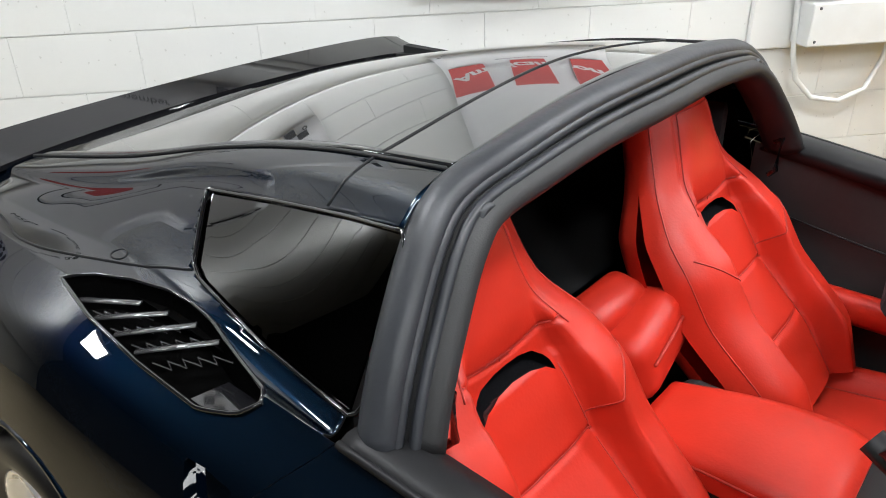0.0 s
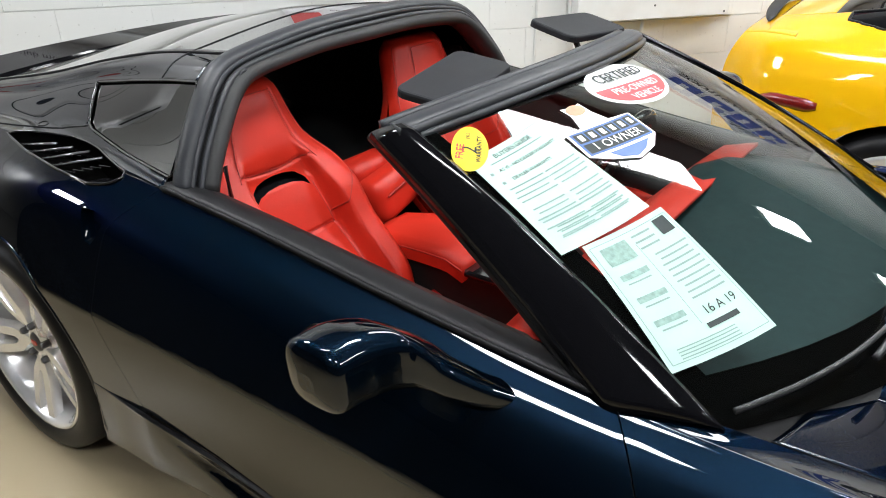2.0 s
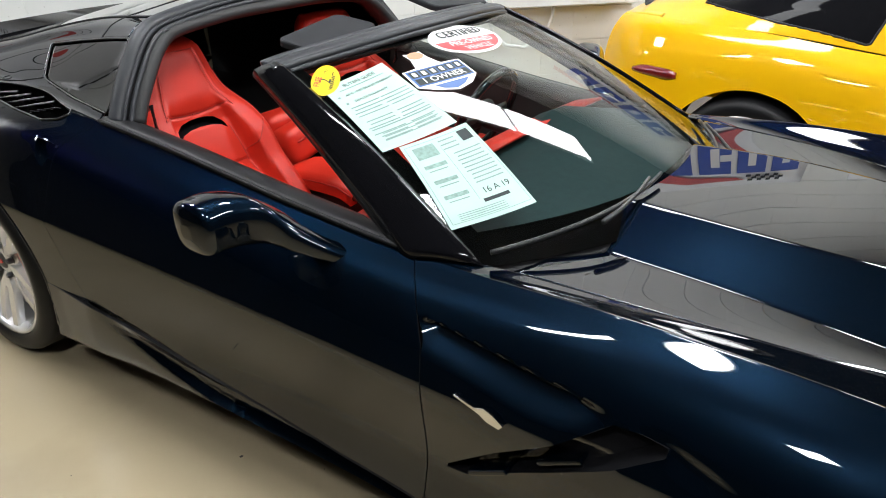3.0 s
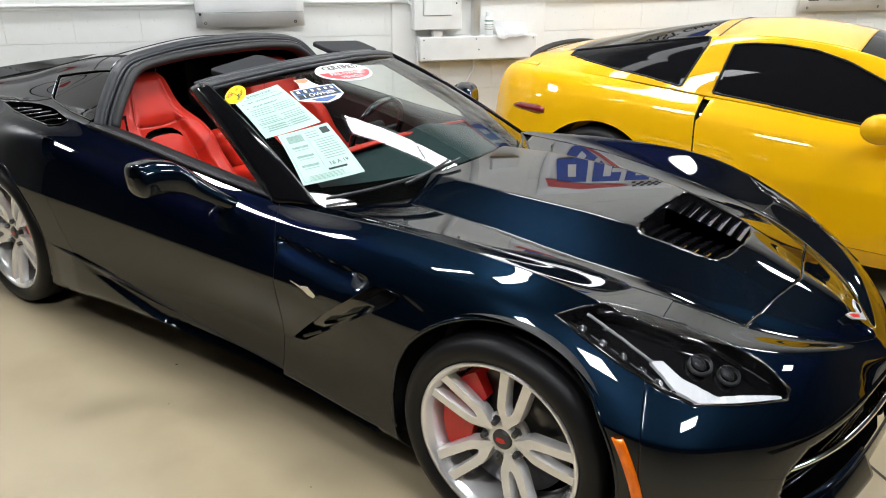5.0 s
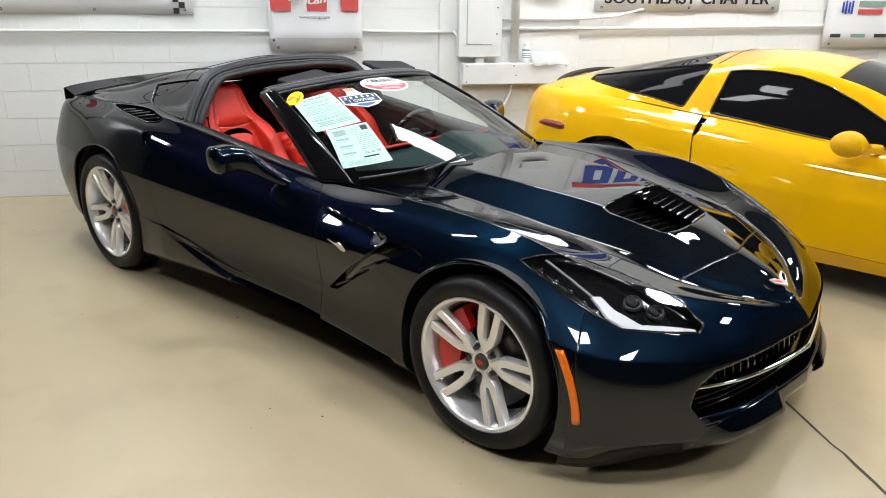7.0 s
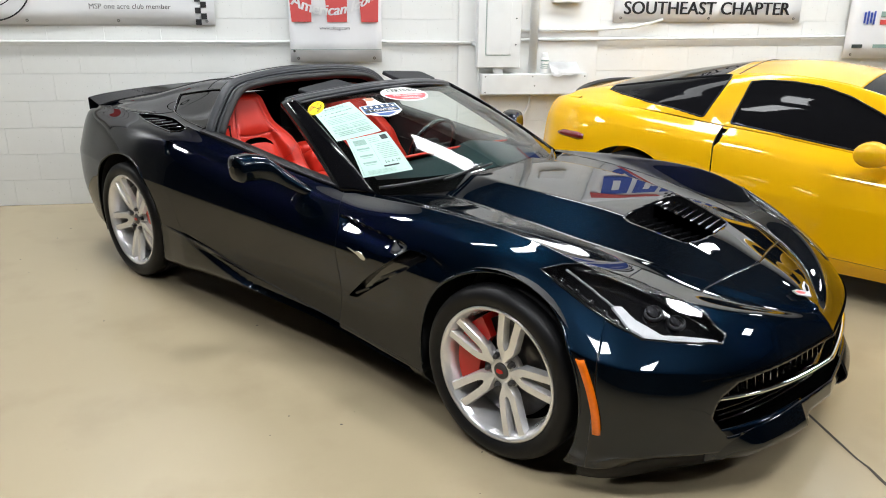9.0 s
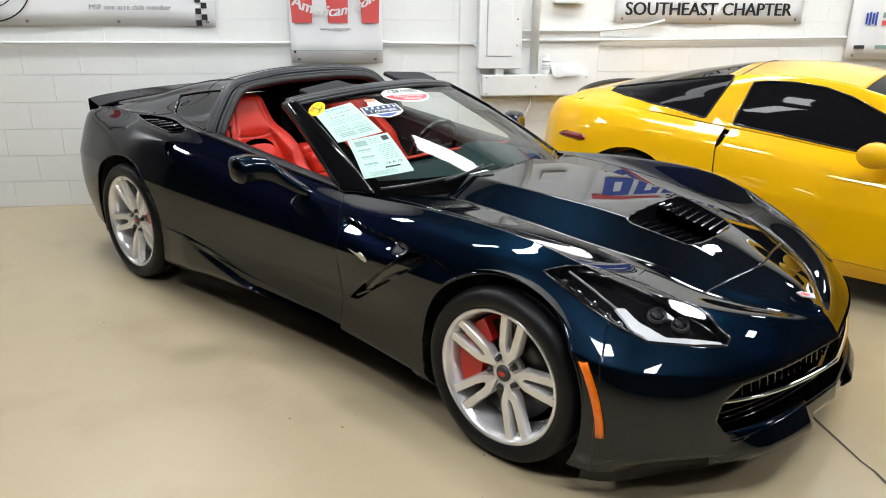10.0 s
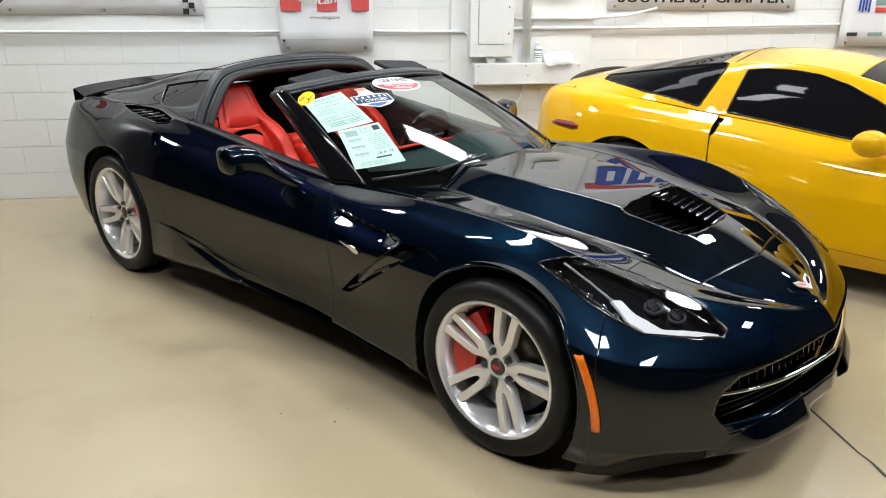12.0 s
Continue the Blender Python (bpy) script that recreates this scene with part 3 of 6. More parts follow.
            ring = [(cx + (r - .013) * math.cos(q), cz + (r - .013) * math.sin(q)) for q in np.linspace(-.25, np.pi + .25, 60)]
            skin = dense_patch(SKIN, 8.0, 10.6, 0, 4) if cx > -1 else dense_patch(SKIN, 1.2, 4.6, 0, 4)
            lip = lay_on(skin, np.array(ring), (0, 2))
            part("arch_lip", tube_bm([(a0, side * (h0 - .003), b0) for (a0, b0), h0 in zip(ring, lip)], .006, 8), M_NAVY, car, "", True)
            disc = [(cx + r * math.cos(t), side * (half - .01), cz + r * math.sin(t)) for t in np.linspace(-.35, np.pi + .35, 40)]
            mesh_object("arch_wall", disc, [list(range(40))], M_PLASTIC, car, smooth=False)
        build_headlight(car, side)
    s = Sheet(patch(SKIN, 10.0 + .003, 13, 0, 6, 130, 96))
    s.cut(ARCH_F, keep=lambda p: p[:, 1] > .5)
    s.cut(HEADLIGHT, (0, 1), keep=lambda p: p[:, 2] > .5, dense=dense_patch(SKIN, 9, 12, 3.3, 6))
    s.cut(GRILLE, (1, 2), keep=lambda p: p[:, 0] > .5, dense=dense_patch(SKIN, 10.6, 13, .5, 4))
    s.cut([(-.176, 0), (.176, 0), (.170, .205), (-.170, .205)], (1, 2), keep=lambda p: p[:, 0] > .5)
    nose = Sheet(patch(SKIN, lambda v: HOOD_FRONT(v) + .012, 13, 6, 9, 50, 54))
    v, f = join(s.arrays(-1), s.arrays(1), nose.arrays(-1), nose.arrays(1))
    bumper = dark_rim(solid(weld(mesh_object("front_bumper", v, f, M_NAVY, car)), .006))
    for side in (-1, 1):
        # amber marker beside the wheel
        a = np.linspace(0, 1, 14)
        zz = .285 + .235 * a
        mid = np.stack([.431 - .080 * a**1.7, .932 - .001 * a, zz], -1)
        strip = np.stack([mid + [-.009, .005, 0], mid + [-.005, .010, 0], mid + [.006, .007, 0], mid + [.010, -.001, 0]], 1)
        panel("side_marker", Sheet(strip), M_AMBER, bumper, "amber side marker lamp", side=side, thick=.006)
        # lower corner duct
        part("corner_duct", prism_bm([(-.05, 0), (.04, .02), (.05, -.012), (0, -.025)], .004, m=pose(.536, side * .838, .258, 90, 0, -side * 45)), M_BLACK, bumper)
        line = spline(SILL, np.linspace(9.93, 12.2, 30))
        low = line * [1, 1, 0] + [0, 0, .066]
        dam = np.stack([line + [-.004, -.014, .02], (line + low) / 2 + [-.014, -.022, 0], low + [-.022, -.03, 0]], 1)
        panel("air_dam", Sheet(dam[:, ::-1]), M_PLASTIC, bumper, "black lower air dam", side=side, thick=.006)
    build_mouth(bumper)
    hood = Sheet(patch(SKIN, 7.15, HOOD_FRONT, 6.03, 9, 130, 84))
    vent = hood.cut([p for p in HOOD_VENT], (0, 1), dense=dense_patch(SKIN, 8.8, 10.6, 6, 9))
    bonnet = panel("bonnet", hood, M_NAVY, car, both=True)
    for side in (-1, 1):
        tray("vent_recess", vent, .095, M_BLACK, bonnet, side, (0, 0, -1), "black louvred bonnet vent")
    # louvres dip towards the middle of the vent
    for k in range(7):
        x = .104 + .037 * k
        w = np.interp(x, [.1, .33], [.236, .184])
        rows = []
        for y in np.linspace(-w, w, 17):
            z = .784 - .175 * (x - .06) - .25 * y * y - .004 - .034 * (1 - abs(y) / w)
            rows.append([(x - .013, y, z - .011), (x + .010, y, z - .001), (x + .013, y, z - .001), (x + .015, y, z - .004), (x + .010, y, z - .032), (x - .012, y, z - .032)])
        g = np.array(rows)
        g = np.concatenate([g, g[:, :1]], 1)
        sharp(mesh_object("vent_louvre", g.reshape(-1, 3), grid_faces(g.shape).tolist(), M_BLACK, bonnet, "gloss black louvre"), 30)
    # badge on the nose and on each fender
    at = pose(.728, 0, .571, 30, 0, 90)
    wings = [(0, -.020), (.022, -.004), (.056, .016), (.062, .040), (.030, .032), (0, .012), (-.030, .032), (-.062, .040), (-.056, .016), (-.022, -.004)]
    badge = part("nose_badge", prism_bm(wings, .006, .0015, m=at), M_ALU, bumper, "silver winged badge with red and black flags")
    for sgn, m in ((-1, M_CALIPER), (1, M_BLACK)):
        flag = [(sgn * x, y) for x, y in ((.006, .004), (.024, .003), (.050, .019), (.054, .032), (.030, .024))]
        part("badge_flag", prism_bm(flag if sgn > 0 else flag[::-1], .002, m=at @ pose(0, 0, .0045)), m, badge)
    bm = prism_bm([(-.065, .004), (-.062, .009), (-.01, .004), (.012, .014), (.036, .008), (.058, -.004), (.05, -.016), (.02, -.015), (.0, -.006)], .005, .001, m=pose(-.716, -.912, .612, 90, 3, -5))
    part("fender_badge", bm, M_CHROME, car, "small chrome badge")
    return car


def build_intake(quarter, side):
    """The dark intake behind the side window: a well, its rim and skewed slats."""
    rim = on_top(SIDE_VENT)
    n = len(rim)
    rings = []
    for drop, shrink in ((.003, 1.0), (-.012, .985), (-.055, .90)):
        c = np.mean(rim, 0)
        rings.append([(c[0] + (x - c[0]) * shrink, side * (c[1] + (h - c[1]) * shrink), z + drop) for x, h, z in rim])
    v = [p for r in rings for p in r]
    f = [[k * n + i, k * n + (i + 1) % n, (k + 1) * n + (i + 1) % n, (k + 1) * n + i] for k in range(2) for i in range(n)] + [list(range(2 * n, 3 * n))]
    well = mesh_object("intake_well", v, f, M_WELL, quarter, "intake well coloured black for its deep shade", smooth=False)
    part("intake_rim", tube_bm([(x, side * h, z + .002) for x, h, z in rim], .0035, 6, closed=True), M_BLACK, well, "glossy dark rim", True)
    z_at = lambda x, h: min(rim, key=lambda p: (p[0] - x) ** 2 + (p[1] - h) ** 2)[2]  # noqa: E731
    for k in range(4):
        x = -2.698 + .056 * k
        near, far = .785 - .004 * (k == 0), .730 - .012 * min(k, 2)
        a, b = Vector((x, side * near, z_at(x, near) - .008)), Vector((x + .098, side * far, z_at(x + .098, far) - .006))
        part("intake_slat", tube_bm([a, b], .0065, 8, squash=(1.0, .45)), M_SLAT, well, "thin glossy slat", True)
        wire = [a + (b - a) * (.10 + .80 * j / 9) + Vector((.020 + .030 * (j % 2), 0, -.012)) for j in range(10)]
        part("intake_mesh", tube_bm(wire, .0013, 5), M_SLAT, well, "zigzag wire mesh")
    x, h = -2.348, .757
    part("intake_plate", box_bm((.085, .062, .006), (x, side * h, z_at(x, h) - .012), .002, turn=pose(0, 0, 0, 8 * side, 0, 0)), M_BLACK, well, "glossy black plate")


def on_top(poly, n=72):
    """A plan outline laid on the rear quarter and pillar as a smooth ring."""
    both = np.vstack([dense_patch(SKIN, 1.5, 5, 3.9, 5), dense_patch(TOP, 1.5, 5, 0, 1.6)])
    flat = densify(poly, n)
    z = lay_on(both, flat, (0, 1))
    for _ in range(3):
        z = (np.roll(z, 1) + 2 * z + np.roll(z, -1)) / 4
    return [(x, h, q) for (x, h), q in zip(flat, z)]


def dense_patch(loft, s0, s1, v0, v1):
    return patch(loft, s0, s1, v0, v1, 260, 90).reshape(-1, 3)


def window_rim(sheet):
    """The border points of a cut piece, in order."""
    edges = {}
    for q in sheet.f.tolist():
        for a, b in zip(q, q[1:] + q[:1]):
            edges[(a, b)] = True
    nxt = {a: b for a, b in edges if (b, a) not in edges}
    k = start = next(iter(nxt))
    chain = []
    while True:
        chain.append(tuple(sheet.p[k]))
        k = nxt[k]
        if k == start or len(chain) > 2000:
            return chain[::2]


def build_headlight(car, side):
    """The lamp's bowl, clear cover and inner lamps."""
    hole = Sheet(patch(SKIN, 8.9, 12.0, 3.2, 6, 170, 130)).cut(HEADLIGHT, (0, 1), keep=lambda p: p[:, 2] > .5, dense=dense_patch(SKIN, 9, 12, 3.3, 6))
    tray("headlight_bowl", hole, .05, M_BLACK, car, side, (-.15, -.25, -1), "black headlight bowl", HEADLIGHT)
    cover = Sheet(hole.p + np.array([0, .002, .003]), hole.f)
    ob = panel("headlight_cover", cover, M_LENS, car, "clear lamp cover", side=side, thick=0)
    ob.visible_shadow = False
    lamp = part("headlight_frame", tube_bm([(x, side * h, z) for x, h, z in on_front(HEADLIGHT)], .004, 6, closed=True), M_BLACK, car, "black headlight frame", True)
    z_at = lambda x, h: on_front([(x, h)])[0][2]  # noqa: E731
    # day-running light: a bent bar along the lower edge
    outline = densify(np.array([(.350, .757), (.374, .735), (.43, .738), (.512, .706), (.634, .556), (.642, .566), (.545, .695), (.492, .752), (.425, .772)]), 90)
    bm = prism_bm([tuple(p) for p in outline], .010)
    bmesh.ops.triangulate(bm, faces=[f for f in bm.faces if len(f.verts) > 4])
    for v in bm.verts:
        v.co = (v.co.x, side * v.co.y, z_at(v.co.x, v.co.y) - .018 + v.co.z)
    bmesh.ops.recalc_face_normals(bm, faces=bm.faces)
    part("running_light", bm, M_DRL, lamp, "frosted white day-running light bar")
    for x, h, r in ((.44, .645, .024), (.505, .607, .022)):
        z = z_at(x, h) - .040
        bm = bmesh.new()
        bmesh.ops.create_uvsphere(bm, u_segments=20, v_segments=12, radius=r, matrix=pose(x, side * h, z + .004, 0, 35, 0) @ Matrix.Diagonal((1, 1, .45, 1)))
        part("projector", bm, M_LAMPGLASS, lamp, "round smoked projector lens", True)
        ring = lathe_bm([(r + .001, 0), (r + .007, .003), (r + .008, .012), (r + .001, .014)], 24)
        part("projector_ring", ring, M_ALUDARK, lamp, "", True).matrix_basis = pose(x + .006, side * h, z + .004, -60, 0, -25 * side)
    # row of small lamps beside a grey rib
    for x, h in ((.173, .800), (.230, .797), (.284, .791), (.336, .788), (.379, .785), (.418, .780)):
        z = z_at(x, h) - .012
        ring = lathe_bm([(.006, .004), (.009, 0), (.012, .003), (.012, .010), (.007, .012)], 14)
        part("lamp_cell", ring, M_CHROME, lamp, "small mirror-like lamp cell", True).matrix_basis = pose(x + .008, side * h, z, -70, 0, -40 * side)
        bm = box_bm((.026, .010, .006), (x - .016, side * (h + .002), z + .002), .002, turn=pose(0, 0, 0, 0, 24, 0))
        part("lamp_cell_base", bm, M_CHROME, lamp, "bright reflector")
    rib = [(x, side * h, z_at(x, h) - .007) for x, h in zip(np.linspace(.175, .356, 16), np.linspace(.763, .756, 16))]
    part("lamp_rib", tube_bm(rib, .0045, 6, squash=(1.3, .7)), M_GREYTRIM, lamp, "grey rib", True)
    line = [(x, side * h, z_at(x, h) - .010) for x, h in zip(np.linspace(.47, .60, 14), np.linspace(.607, .556, 14))]
    part("lamp_trim", tube_bm(line, .003, 6), M_CHROME, lamp, "thin bright trim", True)
    keys = [(.19, .735), (.27, .668), (.36, .632), (.45, .610), (.53, .585)]
    part("lamp_brow", tube_bm([(x, side * h, z_at(x, h) - .012) for x, h in keys], .009, 8), M_BLACK, lamp, "", True)


@functools.lru_cache(None)
def front_skin():
    s, v = np.meshgrid(np.linspace(9, 12, 240), np.linspace(3.4, 6, 120), indexing="ij")
    return SKIN.at(s, v).reshape(-1, 3)


def on_front(poly):
    g = front_skin()
    return [(x, h, g[((g[:, :2] - [x, h]) ** 2).sum(1).argmin(), 2]) for x, h in poly]


def build_mouth(bumper):
    """Grille mesh, cross bar and chin under the nose."""
    skin = spline(MID, np.linspace(10.4, 13, 120))
    x_at = lambda h: np.interp(np.abs(h), skin[::-1, 1], skin[::-1, 0])  # noqa: E731
    hs = np.linspace(-.69, .69, 61)
    xs = x_at(hs)
    g = np.stack([np.stack([xs - d, hs * (1 - .25 * d), np.full_like(hs, z)], -1) for d, z in ((.012, .455), (.13, .45), (.13, .20), (.012, .215))], 1)
    mesh_object("grille_back", g.reshape(-1, 3), grid_faces(g.shape).tolist(), M_WELL, bumper, "black duct behind the grille", smooth=False)
    for z in (.262, .285, .308):
        w = .60 if z > .3 else .56
        pts = [(float(x_at(h)) - .065, h, z) for h in np.linspace(-w, w, 41)]
        part("grille_bar", tube_bm(pts, .0045, 6), M_BLACK, bumper, "thin black grille bar", True)
    # navy lip under the grille, one length a side, open in the middle
    for side in (-1, 1):
        rows = []
        for h in np.linspace(.225, .665, 34):
            out = np.array([1, .9 * (h / .65) ** 1.5, 0])
            out /= np.linalg.norm(out)
            p = np.array([float(x_at(h)), h, 0])
            k = np.interp(h, [.46, .665], [1, -.06])
            low = np.interp(h, [.17, .5, .665], [0, 0, .02])
            rows.append([p + out * d * k + [0, 0, z + low * q] for d, z, q in ((.000, .272, 0), (.010, .262, .3), (.040, .206, .8), (.044, .196, .9), (.042, .180, 1), (.018, .150, 1), (-.05, .146, 1))])
        sharp(panel("chin_lip", Sheet(np.array(rows)), M_NAVY, bumper, side=side, thick=.006), 50)
    # slanted fins above the cross bar
    for h in np.linspace(-.56, .56, 29):
        x = float(x_at(h)) - .055
        bm = box_bm((.020, .006, .075), (x, h, .398), .001, turn=pose(0, 0, 0, 24 if h < 0 else -24, 0, 0))
        part("grille_fin", bm, M_BLACK, bumper, "gloss black grille fin")
    pts = [(float(x_at(h)) - .010 - .012 * (abs(h) / .64) ** 2, h, .352 + .030 * (h / .64) ** 2) for h in np.linspace(-.655, .655, 49)]
    part("grille_crossbar", tube_bm(pts, .011, 8, squash=(1.0, .7)), M_CHROME, bumper, "bright metal cross bar", True)


M_GREYTRIM = mat("grey_satin_plastic", (0.22, 0.22, 0.23), 0.3, grain=(50, 0.15))
M_DRL = mat("frosted_white_lens", (0.70, 0.70, 0.72), 0.25, coat=0.5, grain=(60, 0.05))
M_LAMPGLASS = mat("smoked_lamp_glass", (0.03, 0.03, 0.033), 0.06, coat=0.2, spec=0.5, grain=(50, 0.2))
CAR = build_blue_car()


# ---- windscreen, roof frame, spoiler ----
def screen(a, b):
    """Point of the windscreen: a from side to side (-1, 1), b from base to top (0, 1)."""
    a, b = np.asarray(a, float), np.asarray(b, float)
    base = np.stack([-.57 - .29 * a**2, .68 * a, .79 - .005 * a**2], -1)
    top = np.stack([-1.44 - .13 * a**2, .555 * a, 1.150 - .037 * a**2], -1)
    g = base + (top - base) * b[..., None]
    g[..., 2] += .02 * np.sin(np.pi * b)
    return g


def screen_patch(a0, a1, b0, b1, n, m, lift=0.0):
    a, b = np.meshgrid(np.linspace(a0, a1, n + 1), np.linspace(b0, b1, m + 1), indexing="ij")
    g = screen(a, b)
    g[..., 2] += lift
    return g


def build_top(car):
    g = screen_patch(-1, 1, 0, 1, 32, 20)
    glass_ob = mesh_object("windscreen", g.reshape(-1, 3), grid_faces(g.shape).tolist(), M_GLASS, car, "clear faintly green windscreen")
    glass_ob.visible_shadow = False
    for a0, a1, b0, b1 in ((-1, -.93, 0, 1), (.93, 1, 0, 1), (-.93, .93, 0, .125), (-.93, .93, .945, 1)):
        g = screen_patch(a0, a1, b0, b1, 14 if a1 - a0 > 1 else 3, 12 if b1 - b0 > .5 else 3, -.004)
        mesh_object("screen_border", g.reshape(-1, 3), grid_faces(g.shape).tolist(), M_WELL, glass_ob, "black printed glass border")
    for side in (-1, 1):
        t = np.linspace(0, 1, 24)
        inner = screen(np.full_like(t, 1.0), t * .99)
        outer = np.stack([-1.03 - .606 * t, .722 - .150 * t - .010 * t * (1 - t), .778 + .312 * t + .05 * t * (1 - t)], -1)
        rows = []
        for k, lift in ((0, -.008), (.10, .001), (.4, .004), (.7, .004), (.92, .002), (1, -.004)):
            rows.append(outer + (inner - outer) * k + np.array([0, .35 * lift, lift]))
        g = np.stack(rows, 1)
        panel("front_pillar", Sheet(g), M_PILLAR, car, "gloss black windscreen pillar", side=side, thick=.012)
        seal = [(x - .012, side * (h - .012), z - .012) for x, h, z in outer]
        part("pillar_seal", tube_bm(seal, .013, 8), M_RUBBER, car, "", True)
        # black cap along the top of the door
        s = np.linspace(4.47, 6.84, 40)
        line = spline(PEAK, s)
        rows = [line + np.array(o) for o in ((0, .004, -.004), (0, .0, .008), (0, -.012, .014), (0, -.05, .012), (0, -.075, .002), (0, -.082, -.03))]
        panel("door_cap", Sheet(np.stack(rows, 1)), M_RUBBER, car, "matt black door top", side=side, thick=.006)
        part("belt_strip", tube_bm([(x, side * (h + .003), z + .007) for x, h, z in line], .006, 6), M_RUBBER, car, "", True)
    # header rail over the windscreen
    keys = [(-1.475, 0, 1.158), (-1.49, .2, 1.153), (-1.54, .40, 1.133), (-1.585, .515, 1.115), (-1.612, .566, 1.101)]
    path = curve_points(mirrored(keys), 40)
    header = part("header_rail", tube_bm([p + Vector((.026, 0, 0)) for p in path], .020, 10, squash=(1.5, .75)), M_SEAL, car, "grey rubber-lined header rail", True)
    for dx, dz, r in ((-.006, .004, .012), (.052, -.002, .012), (.068, -.012, .008)):
        part("header_seal", tube_bm([p + Vector((dx, 0, dz)) for p in path], r, 8), M_SEAL, header, "", True)
    part("header_trim", tube_bm([p + Vector((.012, 0, -.03)) for p in path], .024, 8), M_PLASTIC, header, "", True)
    # roof bow behind the seats
    keys = [(-2.165, 0, 1.191), (-2.17, .2, 1.185), (-2.173, .38, 1.165), (-2.180, .49, 1.141), (-2.168, .555, 1.102), (-2.148, .62, 1.03), (-2.130, .672, .96), (-2.115, .708, .895)]
    path = curve_points(mirrored(keys), 64)
    bow = part("roof_bow", tube_bm(path, .022, 12, squash=(1.3, .85), axis=(1, 0, 0)), M_SEAL, car, "grey rubber-lined roof bow", True)
    inward = lambda p, d: p - Vector((0, p.y, p.z - .75)).normalized() * d  # noqa: E731
    for dx, d, r in ((.026, .008, .008), (.042, .022, .008), (.004, -.010, .004)):
        part("bow_seal", tube_bm([inward(p, d) + Vector((dx, 0, 0)) for p in path], r, 8, axis=(1, 0, 0)), M_SEAL, bow, "", True)
    part("bow_lining", tube_bm([inward(p, .045) + Vector((.02, 0, 0)) for p in path], .05, 10, squash=(1.0, .5), axis=(1, 0, 0)), M_PLASTIC, bow, "black grained lining", True)
    for side in (-1, 1):
        ring = lathe_bm([(.010, 0), (.012, -.012), (.019, -.012), (.021, -.004), (.021, .01)], 20)
        part("latch_ring", ring, M_SEAL, bow, "round latch socket", True).matrix_basis = pose(-2.136, side * .470, 1.112, 0, 0, 90)
        part("latch_hole", lathe_bm([(.0001, -.006), (.0115, -.006)], 16), M_BLACK, bow).matrix_basis = pose(-2.136, side * .470, 1.112, 0, 0, 90)
        bm = tube_bm([(-2.10, side * .603, .915), (-2.085, side * .60, .93), (-2.085, side * .595, .85), (-2.10, side * .60, .835)], .007, 8)
        part("belt_guide", bm, M_BLACK, bow, "black seat-belt guide", True)
    # hatch and spoiler
    hatch = Sheet(patch(TOP, .45, 4.93, 3.03, 4, 90, 24))
    hatch_ob = panel("rear_hatch", hatch, M_HATCH, car, "gloss black glass hatch", both=True)
    # Black sheet added inside the hatch to stop light leaking through.
    liner = Sheet(patch(TOP, .05, 4.85, .25, 4, 40, 24) * [1, .955, 1] - [0, 0, .03])
    panel("rear_deck", Sheet(patch(TOP, 0, .44, 3, 4, 6, 24)), M_NAVY, car, both=True)
    panel("hatch_blackout", liner, M_WELL, hatch_ob, "black sheet added under the hatch to block light", both=True, thick=0)
    for side in (-1, 1):
        edge = TOP.at(np.linspace(.45, 4.9, 40), 3.0)
        part("hatch_seal", tube_bm([(x, side * h, z) for x, h, z in edge], .004, 6), M_RUBBER, hatch_ob, "", True)
        edge = TOP.at(np.full(14, 4.42), np.linspace(2.02, 3.0, 14))
        part("roof_joint", tube_bm([(x, side * h, z) for x, h, z in edge], .0022, 6), M_RUBBER, hatch_ob, "", True)
    edge = TOP.at(np.full(24, 4.42), np.linspace(3.0, 4.0, 24))
    edge = [(x, -h, z + .0005) for x, h, z in edge] + [(x, h, z + .0005) for x, h, z in edge[::-1]]
    part("roof_joint", tube_bm(edge, .0022, 6), M_RUBBER, hatch_ob, "", True)
    # rear spoiler: a blade with end plates
    hs = np.linspace(0, 1, 24)
    rows = []
    lead = np.stack([-3.268 - .05 * hs**2, .745 * hs, 1.000 - .055 * hs**2], -1)
    for dx, dz, end in ((0, -.014, 0), (-.003, -.003, 0), (-.140, .014, .020), (-.153, .008, .018), (-.149, -.022, -.022), (-.07, -.016, -.012), (0, -.014, 0)):
        rows.append(lead + np.array([dx, 0, dz]) + np.stack([0 * hs, 0 * hs, end * hs**2 - .012 * hs**10], -1))
    g = Sheet(np.stack(rows, 1)[:, ::-1])
    sharp(panel("rear_spoiler", g, M_SPOILER, car, "gloss black rear spoiler", both=True, thick=0), 25)
    # tail panel closes the back
    s = np.linspace(0, 5, 30)
    tail = [tuple(p) for p in SKIN.at(np.zeros(30), s)]
    ring = [(x, -h, z) for x, h, z in tail] + [(x, h, z) for x, h, z in reversed(tail)]
    mesh_object("tail_panel", ring, [list(range(len(ring)))], M_NAVY, car, smooth=False)
    # mirrors
    for side in (-1, 1):
        keys = [(-1.18, .745, .742), (-1.22, .785, .768), (-1.262, .825, .802), (-1.305, .86, .838), (-1.347, .905, .863), (-1.372, .96, .872), (-1.385, 1.01, .868), (-1.388, 1.035, .866)]
        wide = [.034, .034, .038, .048, .058, .061, .060, .056]
        tall = [.024, .027, .034, .047, .057, .060, .059, .054]
        rings = []
        line = curve_points(keys, 60)
        for k, c in enumerate(line):
            t = k / 59
            cap = max(.05, 1 - (max(0, t - .86) / .14) ** 2) ** .4
            w, h = (cap * float(np.interp(t * 7, range(8), r)) for r in (wide, tall))
            a = np.linspace(0, 2 * np.pi, 28, endpoint=False)
